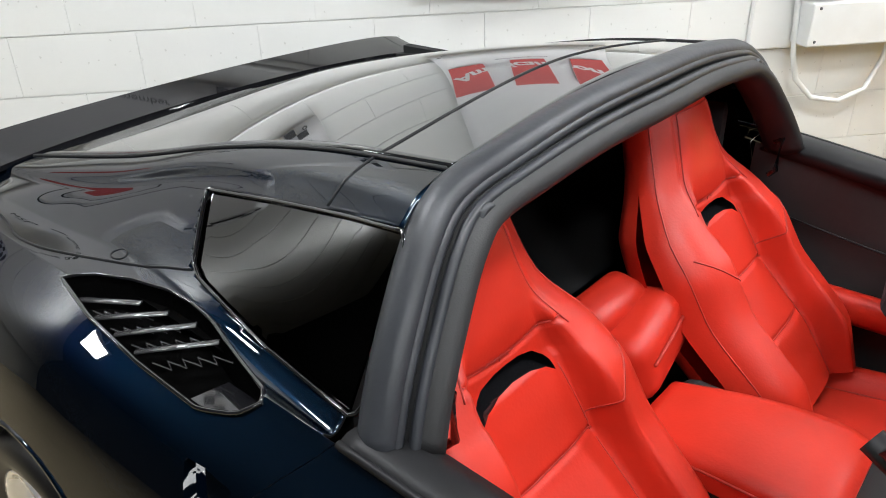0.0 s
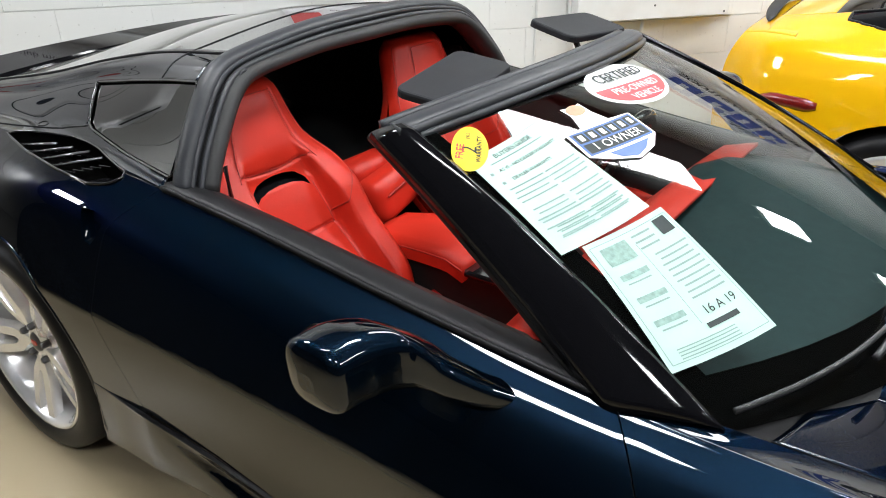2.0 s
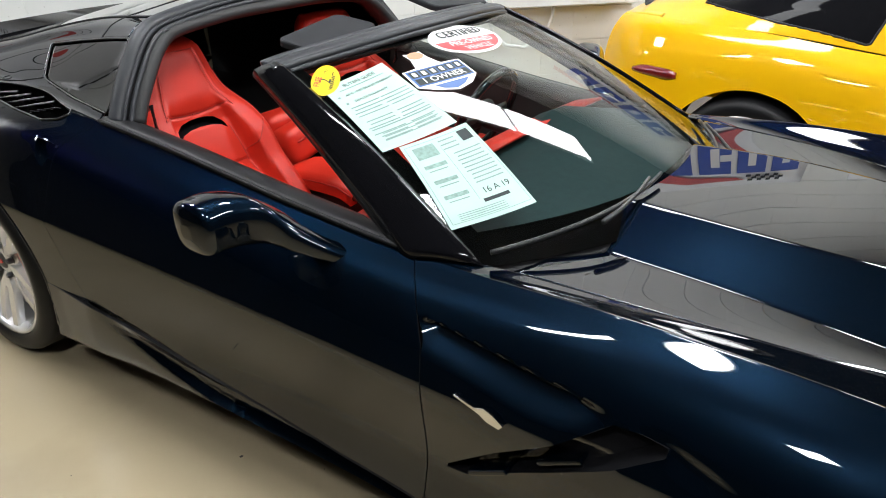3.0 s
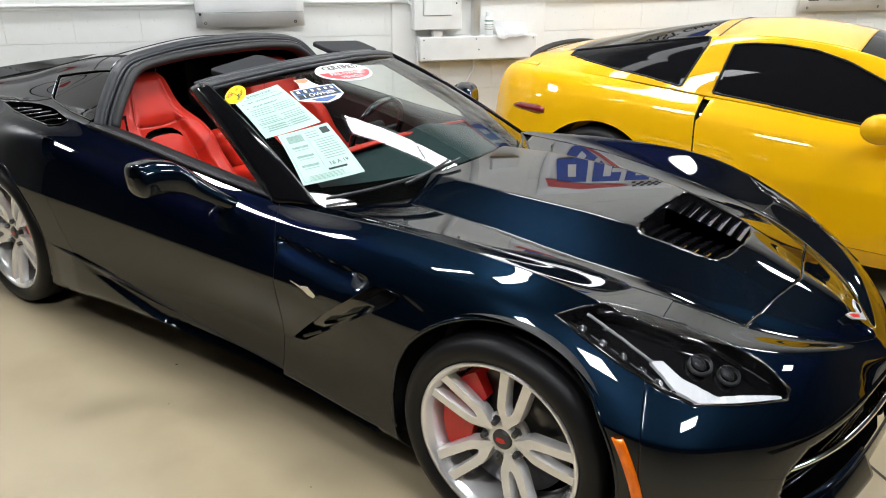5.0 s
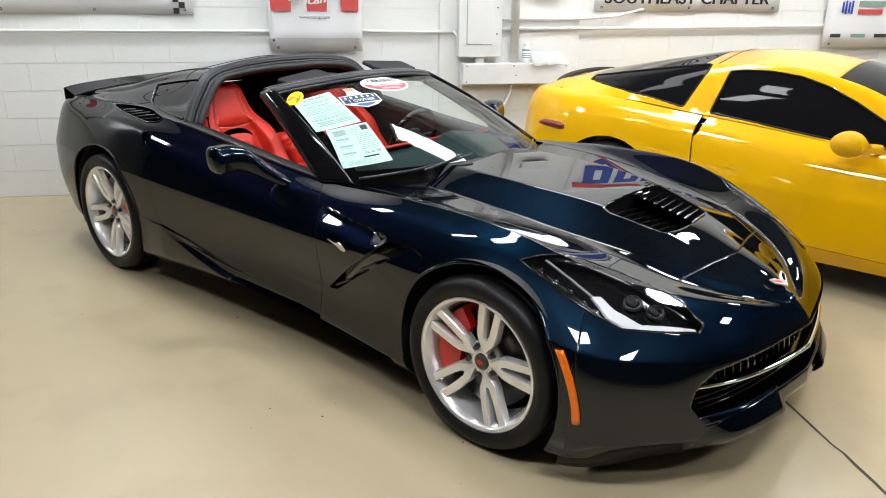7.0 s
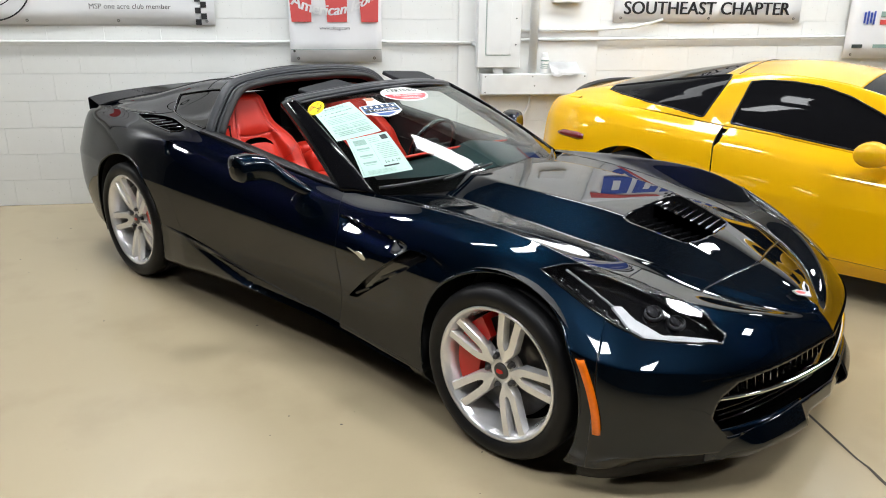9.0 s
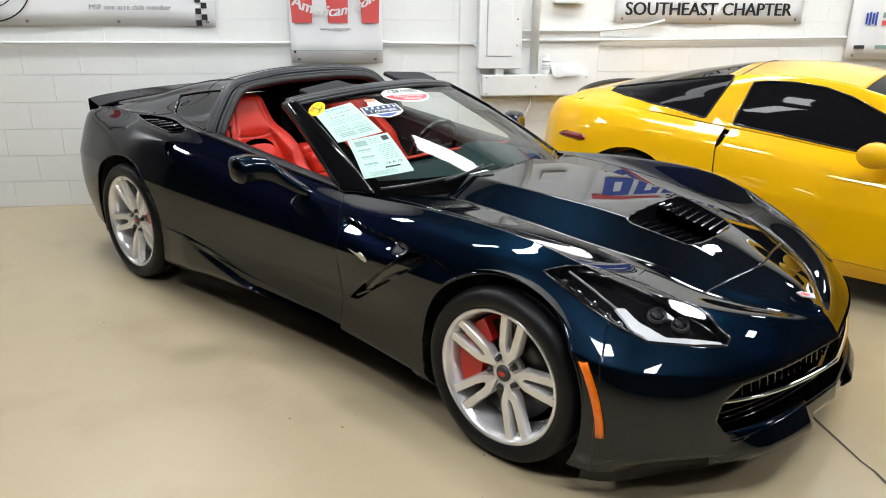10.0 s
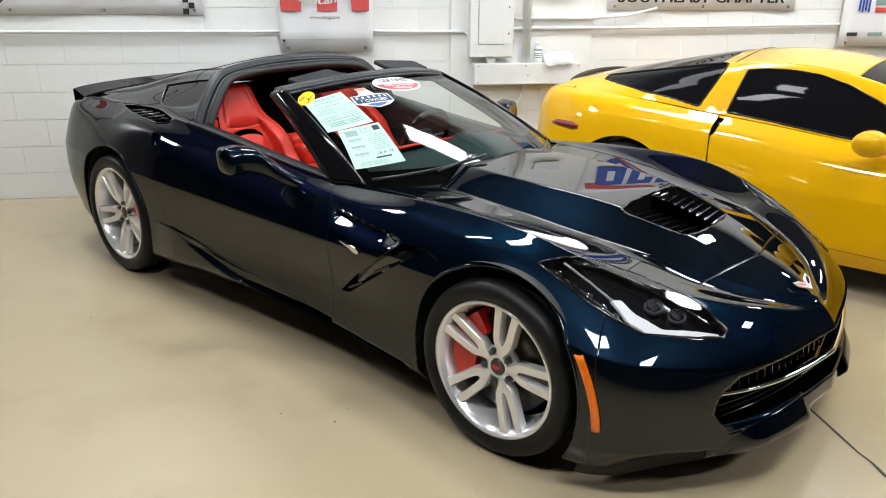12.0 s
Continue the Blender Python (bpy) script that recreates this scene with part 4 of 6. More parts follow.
            ca, sa = np.cos(a), np.sin(a)
            ex = np.sign(ca) * np.abs(ca) ** .66 * w
            ez = np.sign(sa) * np.abs(sa) ** .66 * h
            lean = np.clip((t - .35) / .2, 0, 1)
            rings.append(np.stack([c.x + ex * (.6 + .4 * lean) - .12 * ez, c.y + ex * .6 * (1 - lean), c.z + ez], -1))
        g = np.array(rings)
        g = np.concatenate([g, g[:, :1]], 1)
        v, f = g.reshape(-1, 3) * [1, side, 1], grid_faces(g.shape).tolist()
        f.append([59 * 29 + q for q in range(28)])
        head = sharp(weld(mesh_object("door_mirror", v, f, M_NAVY, car, "navy door mirror on a slim arm")), 42)
        part("mirror_glass", lathe_bm([(.0005, 0), (.044, 0), (.047, .004)], 24), M_CHROME, head, "mirror glass", True).matrix_basis = pose(-1.440, side * .975, .872, 0, 0, -90)
    # cowl and wipers
    t = np.linspace(-1, 1, 41)
    lo = np.stack([-.50 - .33 * t**2, .70 * t, .772 - .0 * t], -1)
    hi = screen(t, np.full_like(t, .03)) + [0, 0, -.008]
    mid = (lo + hi) / 2 + [0, 0, -.015]
    g = np.stack([lo, mid, hi], 1)
    mesh_object("cowl_panel", g.reshape(-1, 3), grid_faces(g.shape).tolist(), M_RUBBER, car, "black cowl panel")
    for a0, a1, b0, b1 in ((-.97, -.16, .012, .115), (.05, .78, .02, .035)):
        pts = [screen(a0 + (a1 - a0) * k, b0 + (b1 - b0) * k) + [0, 0, .024] for k in np.linspace(0, 1, 20)]
        wiper = part("wiper", tube_bm(pts, .005, 6, squash=(1, 1.3)), M_WIPER, car, "dark grey wiper blade", True)
        pts = [Vector(screen(a1 - .35 + .35 * k - .1, b1 - .09 + .085 * k)) + Vector((0, 0, .035)) for k in np.linspace(0, 1, 8)]
        part("wiper_arm", tube_bm(pts, lambda q: .007 - .003 * q, 6), M_WIPER, wiper, "", True)


M_WIPER = mat("dark_grey_wiper_plastic", (0.022, 0.022, 0.024), 0.3, grain=(60, 0.2))
M_PILLAR = mat("deep_gloss_black_paint", (0.004, 0.004, 0.005), 0.07, grain=(50, 0.2), spec=0.3)
M_SPOILER = mat("satin_black_paint", (0.006, 0.006, 0.007), 0.05, grain=(50, 0.2), spec=0.18)
M_HATCH = mat("black_hatch_glass", (0.010, 0.011, 0.012), 0.03, coat=1.0, coat_rough=0.01, grain=(30, 0.1))
build_top(CAR)


# ---- wheels ----
def build_wheel(car, x, z, face, tyre_r, rim_r, half, spin, side):
    """A wheel whose outer lip lies at y = side * face."""
    m = pose(x, side * (face - half), z) if side < 0 else pose(x, side * (face - half), z, 0, 0, 180)
    o = -half  # outer lip, local
    barrel = [(rim_r + .003, o + .002), (rim_r + .002, o - .003), (rim_r - .008, o - .002), (rim_r - .014, o + .008), (rim_r - .022, o + .024)]
    wheel = part("wheel", lathe_bm(barrel, 72), M_ALU, car, "silver ten-spoke alloy wheel", True)
    wheel.matrix_basis = m
    part("rim_barrel", lathe_bm([(rim_r - .021, o + .022), (rim_r - .030, o + .05), (rim_r - .034, half)], 64), M_ALU, wheel, "silver inner rim", True)
    prof = [(rim_r + .002, o + .004), (rim_r + .012, o - .008), (rim_r + .035, o - .013), (tyre_r - .022, o - .009), (tyre_r - .008, o + .004), (tyre_r - .002, o + .022)]
    tread = []
    for g in (-.055, -.018, .018, .055):
        tread += [(tyre_r, g - .008), (tyre_r - .007, g - .006), (tyre_r - .007, g + .006), (tyre_r, g + .008)]
    prof += tread + [(a, -b) for a, b in reversed(prof)]
    part("tyre", lathe_bm(prof, 96), M_RUBBER, wheel, "black low-profile tyre", True)
    # paired spokes: a split arm with an open slot, flared where it meets the rim
    hub_y, rim_y = o + .040, o + .010
    k = (rim_r - .010) / .242
    arm = [(.040, .012, 0), (.060, .021, 0), (.080, .033, 0), (.092, .039, 0), (.098, .041, .0025), (.108, .043, .0065), (.130, .0455, .0105), (.180, .050, .0150), (.215, .053, .0175), (.232, .056, .0180), (.242, .064, .0150)]
    mesh = None
    for turn in range(5):
        if mesh is None:
            bm = bmesh.new()
            for sgn in (-1, 1):
                rings = []
                for r, wide, slot in arm:
                    t = (r - .040) / .202
                    y = hub_y + (rim_y - hub_y) * t**1.5 - .007 * math.sin(math.pi * t)
                    deep = .036 - .008 * t
                    lip = .004 if slot else 0
                    rings.append([bm.verts.new((sgn * k * u, y + d, k * r)) for u, d in ((wide, deep), (wide - .001, .008), (wide - .005, .001), (slot + lip, 0 if slot else -.001), (slot + lip * .1, .008 if slot else -.001), (slot, deep))])
                for a, b in zip(rings, rings[1:]):
                    for i in range(6):
                        j = (i + 1) % 6
                        bm.faces.new((a[i], a[j], b[j], b[i]))
                bm.faces.new(rings[0])
                bm.faces.new(list(reversed(rings[-1])))
            bmesh.ops.recalc_face_normals(bm, faces=bm.faces)
            ob = part("spoke", bm, M_ALU, wheel, "paired silver spokes", True)
            sharp(ob, 30)
            mesh = ob.data
        else:
            ob = new("spoke", mesh)
            ob.parent = wheel
            ob["label"] = "paired silver spokes"
        ob.matrix_basis = Matrix.Rotation(radians(90 - (spin + 72 * turn)), 4, "Y")
    part("hub", lathe_bm([(.001, hub_y + .006), (.030, hub_y + .006), (.036, hub_y - .002), (.046, hub_y + .004), (.070, hub_y + .014), (.076, hub_y + .022), (.07, hub_y + .05)], 40), M_ALU, wheel, "", True)
    part("hub_cap", lathe_bm([(.001, hub_y - .006), (.024, hub_y - .005), (.030, hub_y - .001), (.031, hub_y + .008)], 32), M_ALUDARK, wheel, "dark grey hub cap with a badge", True)
    part("cap_badge", prism_bm([(-.016, -.004), (.0, -.009), (.016, -.002), (.010, .008), (-.012, .008)], .002, m=pose(0, hub_y - .006, 0, 90, 0, 0)), M_CALIPER, wheel)
    nut = None
    for k in range(5):
        a = radians(spin + 36 + 72 * k)
        if nut is None:
            ob = part("lug_nut", lathe_bm([(.001, -.016), (.007, -.016), (.0105, -.010), (.0105, .006), (.016, .008)], 6), M_ALUDARK, wheel)
            nut = ob.data
        else:
            ob = new("lug_nut", nut)
            ob.parent = wheel
        ob.matrix_basis = pose(.057 * math.cos(a), hub_y + .002, .057 * math.sin(a))
    disc_r = rim_r - .065
    part("brake_disc", lathe_bm([(.06, o + .085), (disc_r, o + .085), (disc_r, o + .115), (.06, o + .115)], 56, closed=True), M_DISC, wheel, "grey steel brake disc", True)
    # Black disc in place of the shade behind the spokes.
    part("wheel_shade_disc", lathe_bm([(.001, o + .13), (rim_r - .035, o + .13)], 40), M_WELL, wheel)
    # caliper at the rear of the disc
    bm = bmesh.new()
    rings = []
    fwd = 164 if x > -1 else 20
    for t in np.linspace(0, 1, 14):
        a = radians(fwd - 46 + 92 * t)
        c = .7 + .3 * math.sin(math.pi * t)
        r0, r1 = disc_r - .088 * c, disc_r + .018
        sgn = 1 if side < 0 else -1
        rings.append([bm.verts.new((sgn * r * math.cos(a), y, r * math.sin(a))) for r, y in ((r0, o + .052), (r1, o + .046), (r1 + .004, o + .09), (r1, o + .14), (r0, o + .14))])
    for a, b in zip(rings, rings[1:]):
        for i in range(5):
            bm.faces.new((a[i], a[(i + 1) % 5], b[(i + 1) % 5], b[i]))
    bm.faces.new(rings[0])
    bm.faces.new(list(reversed(rings[-1])))
    bmesh.ops.recalc_face_normals(bm, faces=bm.faces)
    sharp(part("brake_caliper", bm, M_CALIPER, wheel, "red brake caliper", True), 30)
    return wheel


for side in (-1, 1):
    build_wheel(CAR, 0.0, .327, .916, .327, .252, .116, 77, side)
    build_wheel(CAR, -2.71, .340, .918, .340, .265, .135, 266, side)


# ---- cabin ----
def smooth(x, xs, ys):
    """A soft curve through given values."""
    fine = np.linspace(xs[0], xs[-1], 240)
    y = np.interp(fine, xs, ys)
    pad = np.concatenate([2 * y[0] - y[12:0:-1], y, 2 * y[-1] - y[-2:-14:-1]])
    ker = np.hanning(27)[1:-1]
    return np.interp(x, fine, np.convolve(pad, ker / ker.sum(), "same")[12:-12])


def seat_shape(w):
    """Half width, front face x and z of the seat back at height w (0 base, 1 top)."""
    z = np.interp(w, [0, 1], [.42, 1.062])
    half = smooth(w, [0, .12, .3, .5, .60, .67, .73, .80, .88, .95, 1.0], [.225, .25, .262, .262, .246, .210, .180, .162, .150, .138, .110])
    x = smooth(z, [.42, .53, .645, .80, .95, 1.075], [-1.86, -1.945, -2.065, -2.155, -2.22, -2.265])
    return half, x, z


def seat_front(u, w):
    """Front surface of the backrest, seat middle at y = 0."""
    half, x, z = seat_shape(w)
    edge = np.sqrt(np.clip(1 - np.abs(u) ** 6, 0, 1))
    au = np.abs(u)
    inner = smooth(w, [0, .3, .55, .7, 1], [.48, .47, .42, .42, .42])
    step = np.clip((au - inner) / .10, 0, 1)
    bolster = step * step * (3 - 2 * step) * (1 - .55 * np.clip((au - .72) / .28, 0, 1) ** 2) * smooth(w, [0, .15, .5, .62, .72, 1], [.05, .086, .078, .040, 0, 0])
    pad = np.exp(-(np.abs(u) / .62) ** 4) * smooth(w, [0, .60, .70, .9, 1], [0, 0, .022, .026, .01])
    belly = np.exp(-(np.abs(u) / .5) ** 4) * np.interp(w, [0, .2, .5, .56, .58], [.012, .018, .012, .01, 0])
    top = np.sqrt(np.clip(1 - np.clip((w - .93) / .07, 0, 1) ** 2, 0, 1))
    groove = sum(np.exp(-((w - k) / .007) ** 2) for k in (.205, .372)) * (au < inner)
    groove = groove + np.exp(-((w - .652 + .02 * np.cos(au * 2.6)) / .008) ** 2) * (au < .56) + .8 * np.exp(-((au - .60 + .1 * (w - .65)) / .03) ** 2) * np.clip((w - .65) / .05, 0, 1) * np.clip((.95 - w) / .03, 0, 1)
    fwd = .055 * edge * top + bolster + pad * top + belly - .006 * groove
    return np.stack([x + fwd * .95 - .04, half * u, z + fwd * .30], -1)


def seat_back(u, w):
    half, x, z = seat_shape(w)
    deep = np.interp(w, [0, .6, .8, 1], [.085, .075, .05, .04])
    edge = np.sqrt(np.clip(1 - np.abs(u) ** 6, 0, 1))
    top = np.sqrt(np.clip(1 - np.clip((w - .93) / .07, 0, 1) ** 2, 0, 1))
    return np.stack([x - .04 - deep * edge * top, half * u, z - .02 * edge * top], -1)


def build_seat(car, y):
    m = Matrix.Translation((0, y, 0))
    u, w = np.meshgrid(np.linspace(-1, 1, 81), np.linspace(0, 1, 201), indexing="ij")
    front = Sheet(seat_front(u, w))
    uv = np.stack([u.ravel(), w.ravel()], 1)
    slot = [(-.38, .532), (-.36, .572), (-.27, .600), (-.13, .611), (0, .613), (.13, .611), (.27, .600), (.36, .572), (.38, .532), (.30, .554), (.17, .567), (0, .571), (-.17, .567), (-.30, .554)]
    mid = uv[front.f].mean(1)
    gone = inside(slot, mid)
    touched, stays = np.zeros(len(uv), bool), np.zeros(len(uv), bool)
    touched[front.f[gone].ravel()], stays[front.f[~gone].ravel()] = True, True
    rim = touched & stays
    uv[rim] = nearest(slot, uv[rim])
    front.p = seat_front(uv[:, 0], uv[:, 1])
    hole = Sheet(front.p, front.f[gone])
    front.f = front.f[~gone]
    back = Sheet(seat_back(u, w))
    v, f = join((front.p, front.f[:, ::-1].tolist()), (back.p, back.f.tolist()))
    seat = weld(mesh_object("seat", v, f, M_RED, car, "red leather sports seat with a high back"), .0008)
    seat.matrix_basis = m
    tray("headrest_slot", hole, .06, M_BLACK, seat, 1, (-1, 0, 0), "black slot under the headrest")

    def seam(pts, r=.0020):
        part("seam", tube_bm(pts, r, 5), M_REDSTITCH, seat, "dark red seam", True)

    t = np.linspace(0, 1, 26)
    for sgn in (-1, 1):
        seam([tuple(p) for p in seat_front(sgn * (.485 - .065 * t**2), .0 + .54 * t)])
        seam([tuple(p) for p in seat_front(sgn * (.44 + .42 * t**1.2), .40 + .14 * t)])
        seam([tuple(p) for p in seat_front(np.full_like(t, sgn * .93), .05 + .90 * t)])
        seam([tuple(p) for p in seat_front(sgn * (.58 - .06 * t), .63 + .30 * t)])
    for ww in (.205, .372):
        seam([tuple(p) for p in seat_front(np.linspace(-.46, .46, 26), np.full(26, ww))])
    seam([tuple(p) for p in seat_front(np.linspace(-.58, .58, 26), .655 - .02 * np.cos(np.linspace(-1.5, 1.5, 26)))])
    seam([tuple(p) for p in seat_front(np.linspace(-.52, .52, 20), np.full(20, .93))])
    # small crossed badge
    p = seat_front(np.array(0.0), np.array(.635))
    part("seat_badge", prism_bm([(-.012, -.004), (0, .003), (.012, -.004), (.010, .008), (0, .012), (-.010, .008)], .0015, m=pose(p[0] + .002, p[1], p[2], 70, 0, 90)), M_REDSTITCH, seat)
    # cushion
    a, b = np.meshgrid(np.linspace(-1, 1, 41), np.linspace(0, 1, 41), indexing="ij")
    half = .24 - .015 * b
    edge = np.sqrt(np.clip(1 - np.abs(a) ** 6, 0, 1)) * np.sqrt(np.clip(1 - np.clip((b - .8) / .2, 0, 1) ** 3, 0, 1))
    rise = np.exp(-((np.abs(a) - .76) / .16) ** 2) * (.055 - .01 * b)
    top = np.stack([-1.95 + .54 * b, half * a, .30 + .07 * edge + rise * edge + .10 * b], -1)
    low = top.copy()
    low[..., 2] = .24
    v, f = join((top.reshape(-1, 3), grid_faces(top.shape).tolist()), (low.reshape(-1, 3), grid_faces(low.shape)[:, ::-1].tolist()))
    rim = []
    cushion = mesh_object("cushion", v, f, M_RED, seat, "red leather seat cushion")
    k = 41 * 41
    me_bm = bmesh.new()
    me_bm.from_mesh(cushion.data)
    me_bm.verts.ensure_lookup_table()
    idx = [i * 41 for i in range(41)] + [40 * 41 + j for j in range(1, 41)] + [i * 41 + 40 for i in range(39, -1, -1)] + [j for j in range(39, 0, -1)]
    for p0, p1 in zip(idx, idx[1:] + idx[:1]):
        me_bm.faces.new([me_bm.verts[q] for q in (p0, p1, p1 + k, p0 + k)])
    bmesh.ops.recalc_face_normals(me_bm, faces=me_bm.faces)
    me_bm.to_mesh(cushion.data)
    me_bm.free()
    cushion.data.shade_smooth()
    for sgn in (-1, 1):
        i = 20 + sgn * 10
        part("seam", tube_bm([tuple(p) for p in top[i, 2:39]], .0022, 5), M_REDSTITCH, seat, "dark red seam", True)
    i = 22
    part("seam", tube_bm([tuple(p) for p in top[10:31, i]], .0022, 5), M_REDSTITCH, seat, "dark red seam", True)
    return seat


for sy in (-.40, .37):
    build_seat(CAR, sy)


def build_cabin(car):
    part("cabin_floor", box_bm((1.9, 1.36, .04), (-1.40, 0, .20)), M_CARPET, car)
    part("tunnel", box_bm((1.2, .24, .32), (-1.45, 0, .36), .04), M_PLASTIC, car)
    part("rear_bulkhead", box_bm((.05, 1.30, .46), (-2.30, 0, .42)), M_CARPET, car)
    part("cargo_floor", box_bm((1.0, 1.24, .04), (-2.78, 0, .63)), M_CARPET, car)
    part("firewall", box_bm((.05, 1.36, .5), (-.62, 0, .46)), M_PLASTIC, car)
    part("cargo_side", box_bm((1.05, .03, .38), (-2.75, .60, .80)), M_CARPET, car)
    part("cargo_side", box_bm((1.05, .03, .30), (-2.75, -.63, .76)), M_CARPET, car)
    for side in (-1, 1):
        # inner door panel with its armrest
        s = np.linspace(0, 1, 30)
        x = -2.16 + 1.18 * s
        ztop = np.interp(x, [-2.16, -1.4, -.98], [.89, .79, .755])
        rows = []
        for dh, k in ((.655, 1.0), (.648, .86), (.655, .70), (.648, .5), (.62, .34), (.63, .1), (.66, 0)):
            rows.append(np.stack([x, np.full_like(x, dh), .24 + (ztop - .24) * k], -1))
        g = np.stack(rows, 1)
        v, f = g.reshape(-1, 3) * [1, side, 1], grid_faces(g.shape).tolist()
        card = mesh_object("door_lining", v, f, M_PLASTIC, car, "black door lining")
        keys = [(-2.12, .615, .545), (-1.95, .60, .555), (-1.7, .595, .56), (-1.45, .605, .555), (-1.3, .63, .55)]
        bm = tube_bm([(a, side * b, c) for a, b, c in curve_points(keys, 22)], .042, 12, squash=(.75, 1.0))
        part("armrest", bm, M_RED, card, "red leather door armrest", True)
        keys = [(-2.05, .648, .72), (-1.8, .642, .69), (-1.5, .645, .67), (-1.2, .65, .66)]
        part("lining_seam", tube_bm([(a, side * b, c) for a, b, c in curve_points(keys, 16)], .003, 5), M_RUBBER, card, "", True)
    # centre console: red lid, dark sides, metal shifter plate
    bm = bmesh.new()
    rings = []
    for t in np.linspace(0, 1, 16):
        x = -2.04 + .36 * t
        half = .100 + .035 * math.sin(t * 1.7)
        top = .592 + .034 * math.sin(min(1, t * 1.25) * math.pi / 2) - (.02 * max(0, t - .85) / .15)
        rings.append([bm.verts.new((x, -.055 + e * half, top + d)) for e, d in ((-1.0, -.055), (-1.0, -.022), (-.93, -.006), (-.75, .001), (0, .004), (.75, .001), (.93, -.006), (1.0, -.022), (1.0, -.055))])
    for a, b in zip(rings, rings[1:]):
        for i in range(8):
            bm.faces.new((a[i], b[i], b[i + 1], a[i + 1]))
    bm.faces.new(rings[0])
    bm.faces.new(list(reversed(rings[-1])))
    bmesh.ops.recalc_face_normals(bm, faces=bm.faces)
    lid = part("console_lid", bm, M_RED, car, "red leather console lid", True)
    part("lid_seam", tube_bm([(-2.03 + .35 * t, -.055 - (.100 + .035 * math.sin(t * 1.7)) * 1.005, .585 + .034 * math.sin(min(1, t * 1.25) * math.pi / 2) - (.02 * max(0, t - .85) / .15) - .012) for t in np.linspace(0, 1, 20)], .0025, 5), M_REDSTITCH, lid, "", True)
    part("console_body", box_bm((.98, .26, .16), (-1.55, -.03, .50), .03), M_PLASTIC, car, "black console")
    part("shifter_plate", box_bm((.34, .17, .012), (-1.48, -.02, .588), .005, turn=pose(0, 0, 0, 0, -5, 0)), M_ALU, car, "brushed metal shifter plate")
    for dx in (0, .03, .06):
        part("console_switch", box_bm((.02, .035, .008), (-1.60 + dx, -.075, .594), .002), M_BLACK, car)
    part("shift_boot", lathe_bm([(.055, 0), (.045, .03), (.02, .06), (.012, .09)], 20), M_PLASTIC, car, "", True).matrix_basis = pose(-1.46, 0, .592, 90, 0, 0)
    bm = bmesh.new()
    bmesh.ops.create_uvsphere(bm, u_segments=16, v_segments=10, radius=.028, matrix=Matrix.Translation((-1.46, 0, .70)))
    part("shift_knob", bm, M_BLACK, car, "black shift knob", True)
    part("cup_tray", box_bm((.20, .07, .02), (-1.60, -.145, .575), .008), M_BLACK, car)
    # quilted red cover behind the console
    bm = box_bm((.13, .24, .15), (0, 0, 0), .045, 4)
    cover = part("rear_console_pad", bm, M_RED, car, "padded red leather pad between the seats", True)
    cover.matrix_basis = pose(-2.125, .04, .645, 8, -12, 6)
    part("pad_piping", tube_bm([(.067, -.09, .02), (.07, 0, .022), (.067, .09, .02)], .004, 6), M_REDSTITCH, cover, "", True)
    part("rear_console_pad", box_bm((.10, .20, .10), (-2.20, .02, .70), .035, 4, turn=pose(0, 0, 0, 0, 10, 0)), M_RED, car, "padded red leather pad between the seats", True)
    # seat-belt buckle
    bk = part("buckle_stalk", box_bm((.03, .022, .12), (-1.80, -.165, .40), .006, turn=pose(0, 0, 0, 0, 20, 0)), M_BLACK, car)
    part("buckle_button", box_bm((.035, .014, .022), (-1.785, -.168, .467), .004, turn=pose(0, 0, 0, 0, 20, 0)), M_CALIPER, bk, "red release button")
    # dashboard
    t = np.linspace(-1, 1, 41)
    prof = [(-.66, .765), (-.85, .80), (-1.05, .815), (-1.20, .80), (-1.27, .765), (-1.28, .72), (-1.24, .66)]
    rows = []
    for k, (x, z) in enumerate(prof):
        bulge = np.exp(-((t * .66 - .36) / .17) ** 2) * (.05 if k in (2, 3, 4) else 0)
        rows.append(np.stack([x - .08 * t**2 * (k < 2) + 0 * t, .655 * t, z - .03 * t**2 + bulge], -1))
    g = np.stack(rows, 1)
    dash = mesh_object("dashboard", g.reshape(-1, 3), grid_faces(g.shape)[:, ::-1].tolist(), M_DASH, car, "black dashboard with red lower trim")
    rows = [np.stack([x + 0 * t, .65 * t, z - .02 * t**2], -1) for x, z in ((-1.17, .824), (-1.26, .802), (-1.32, .745), (-1.31, .65), (-1.24, .60))]
    g = np.stack(rows, 1)
    solid(mesh_object("dash_trim", g.reshape(-1, 3), grid_faces(g.shape)[:, ::-1].tolist(), M_RED, dash, "red leather dash trim"), .01)
    g = np.stack([np.stack([x + 0 * t, .65 * t, z + 0 * t], -1) for x, z in ((-1.25, .61), (-1.15, .45), (-.8, .25))], 1)
    mesh_object("lower_dash", g.reshape(-1, 3), grid_faces(g.shape)[:, ::-1].tolist(), M_PLASTIC, dash)
    # steering wheel
    ring = [(0.175 * math.cos(k * math.tau / 40), 0, .175 * math.sin(k * math.tau / 40)) for k in range(40)]
    sw = part("steering_wheel", tube_bm(ring, .016, 10, closed=True, axis=(0, 1, 0)), M_BLACK, car, "black leather steering wheel", True)
    sw.matrix_basis = pose(-1.50, .37, .76, 0, 0, 90) @ pose(0, 0, 0, 22, 0, 0)
    part("wheel_hub", box_bm((.12, .05, .11), (0, .02, -.01), .025, 3), M_PLASTIC, sw, "", True)
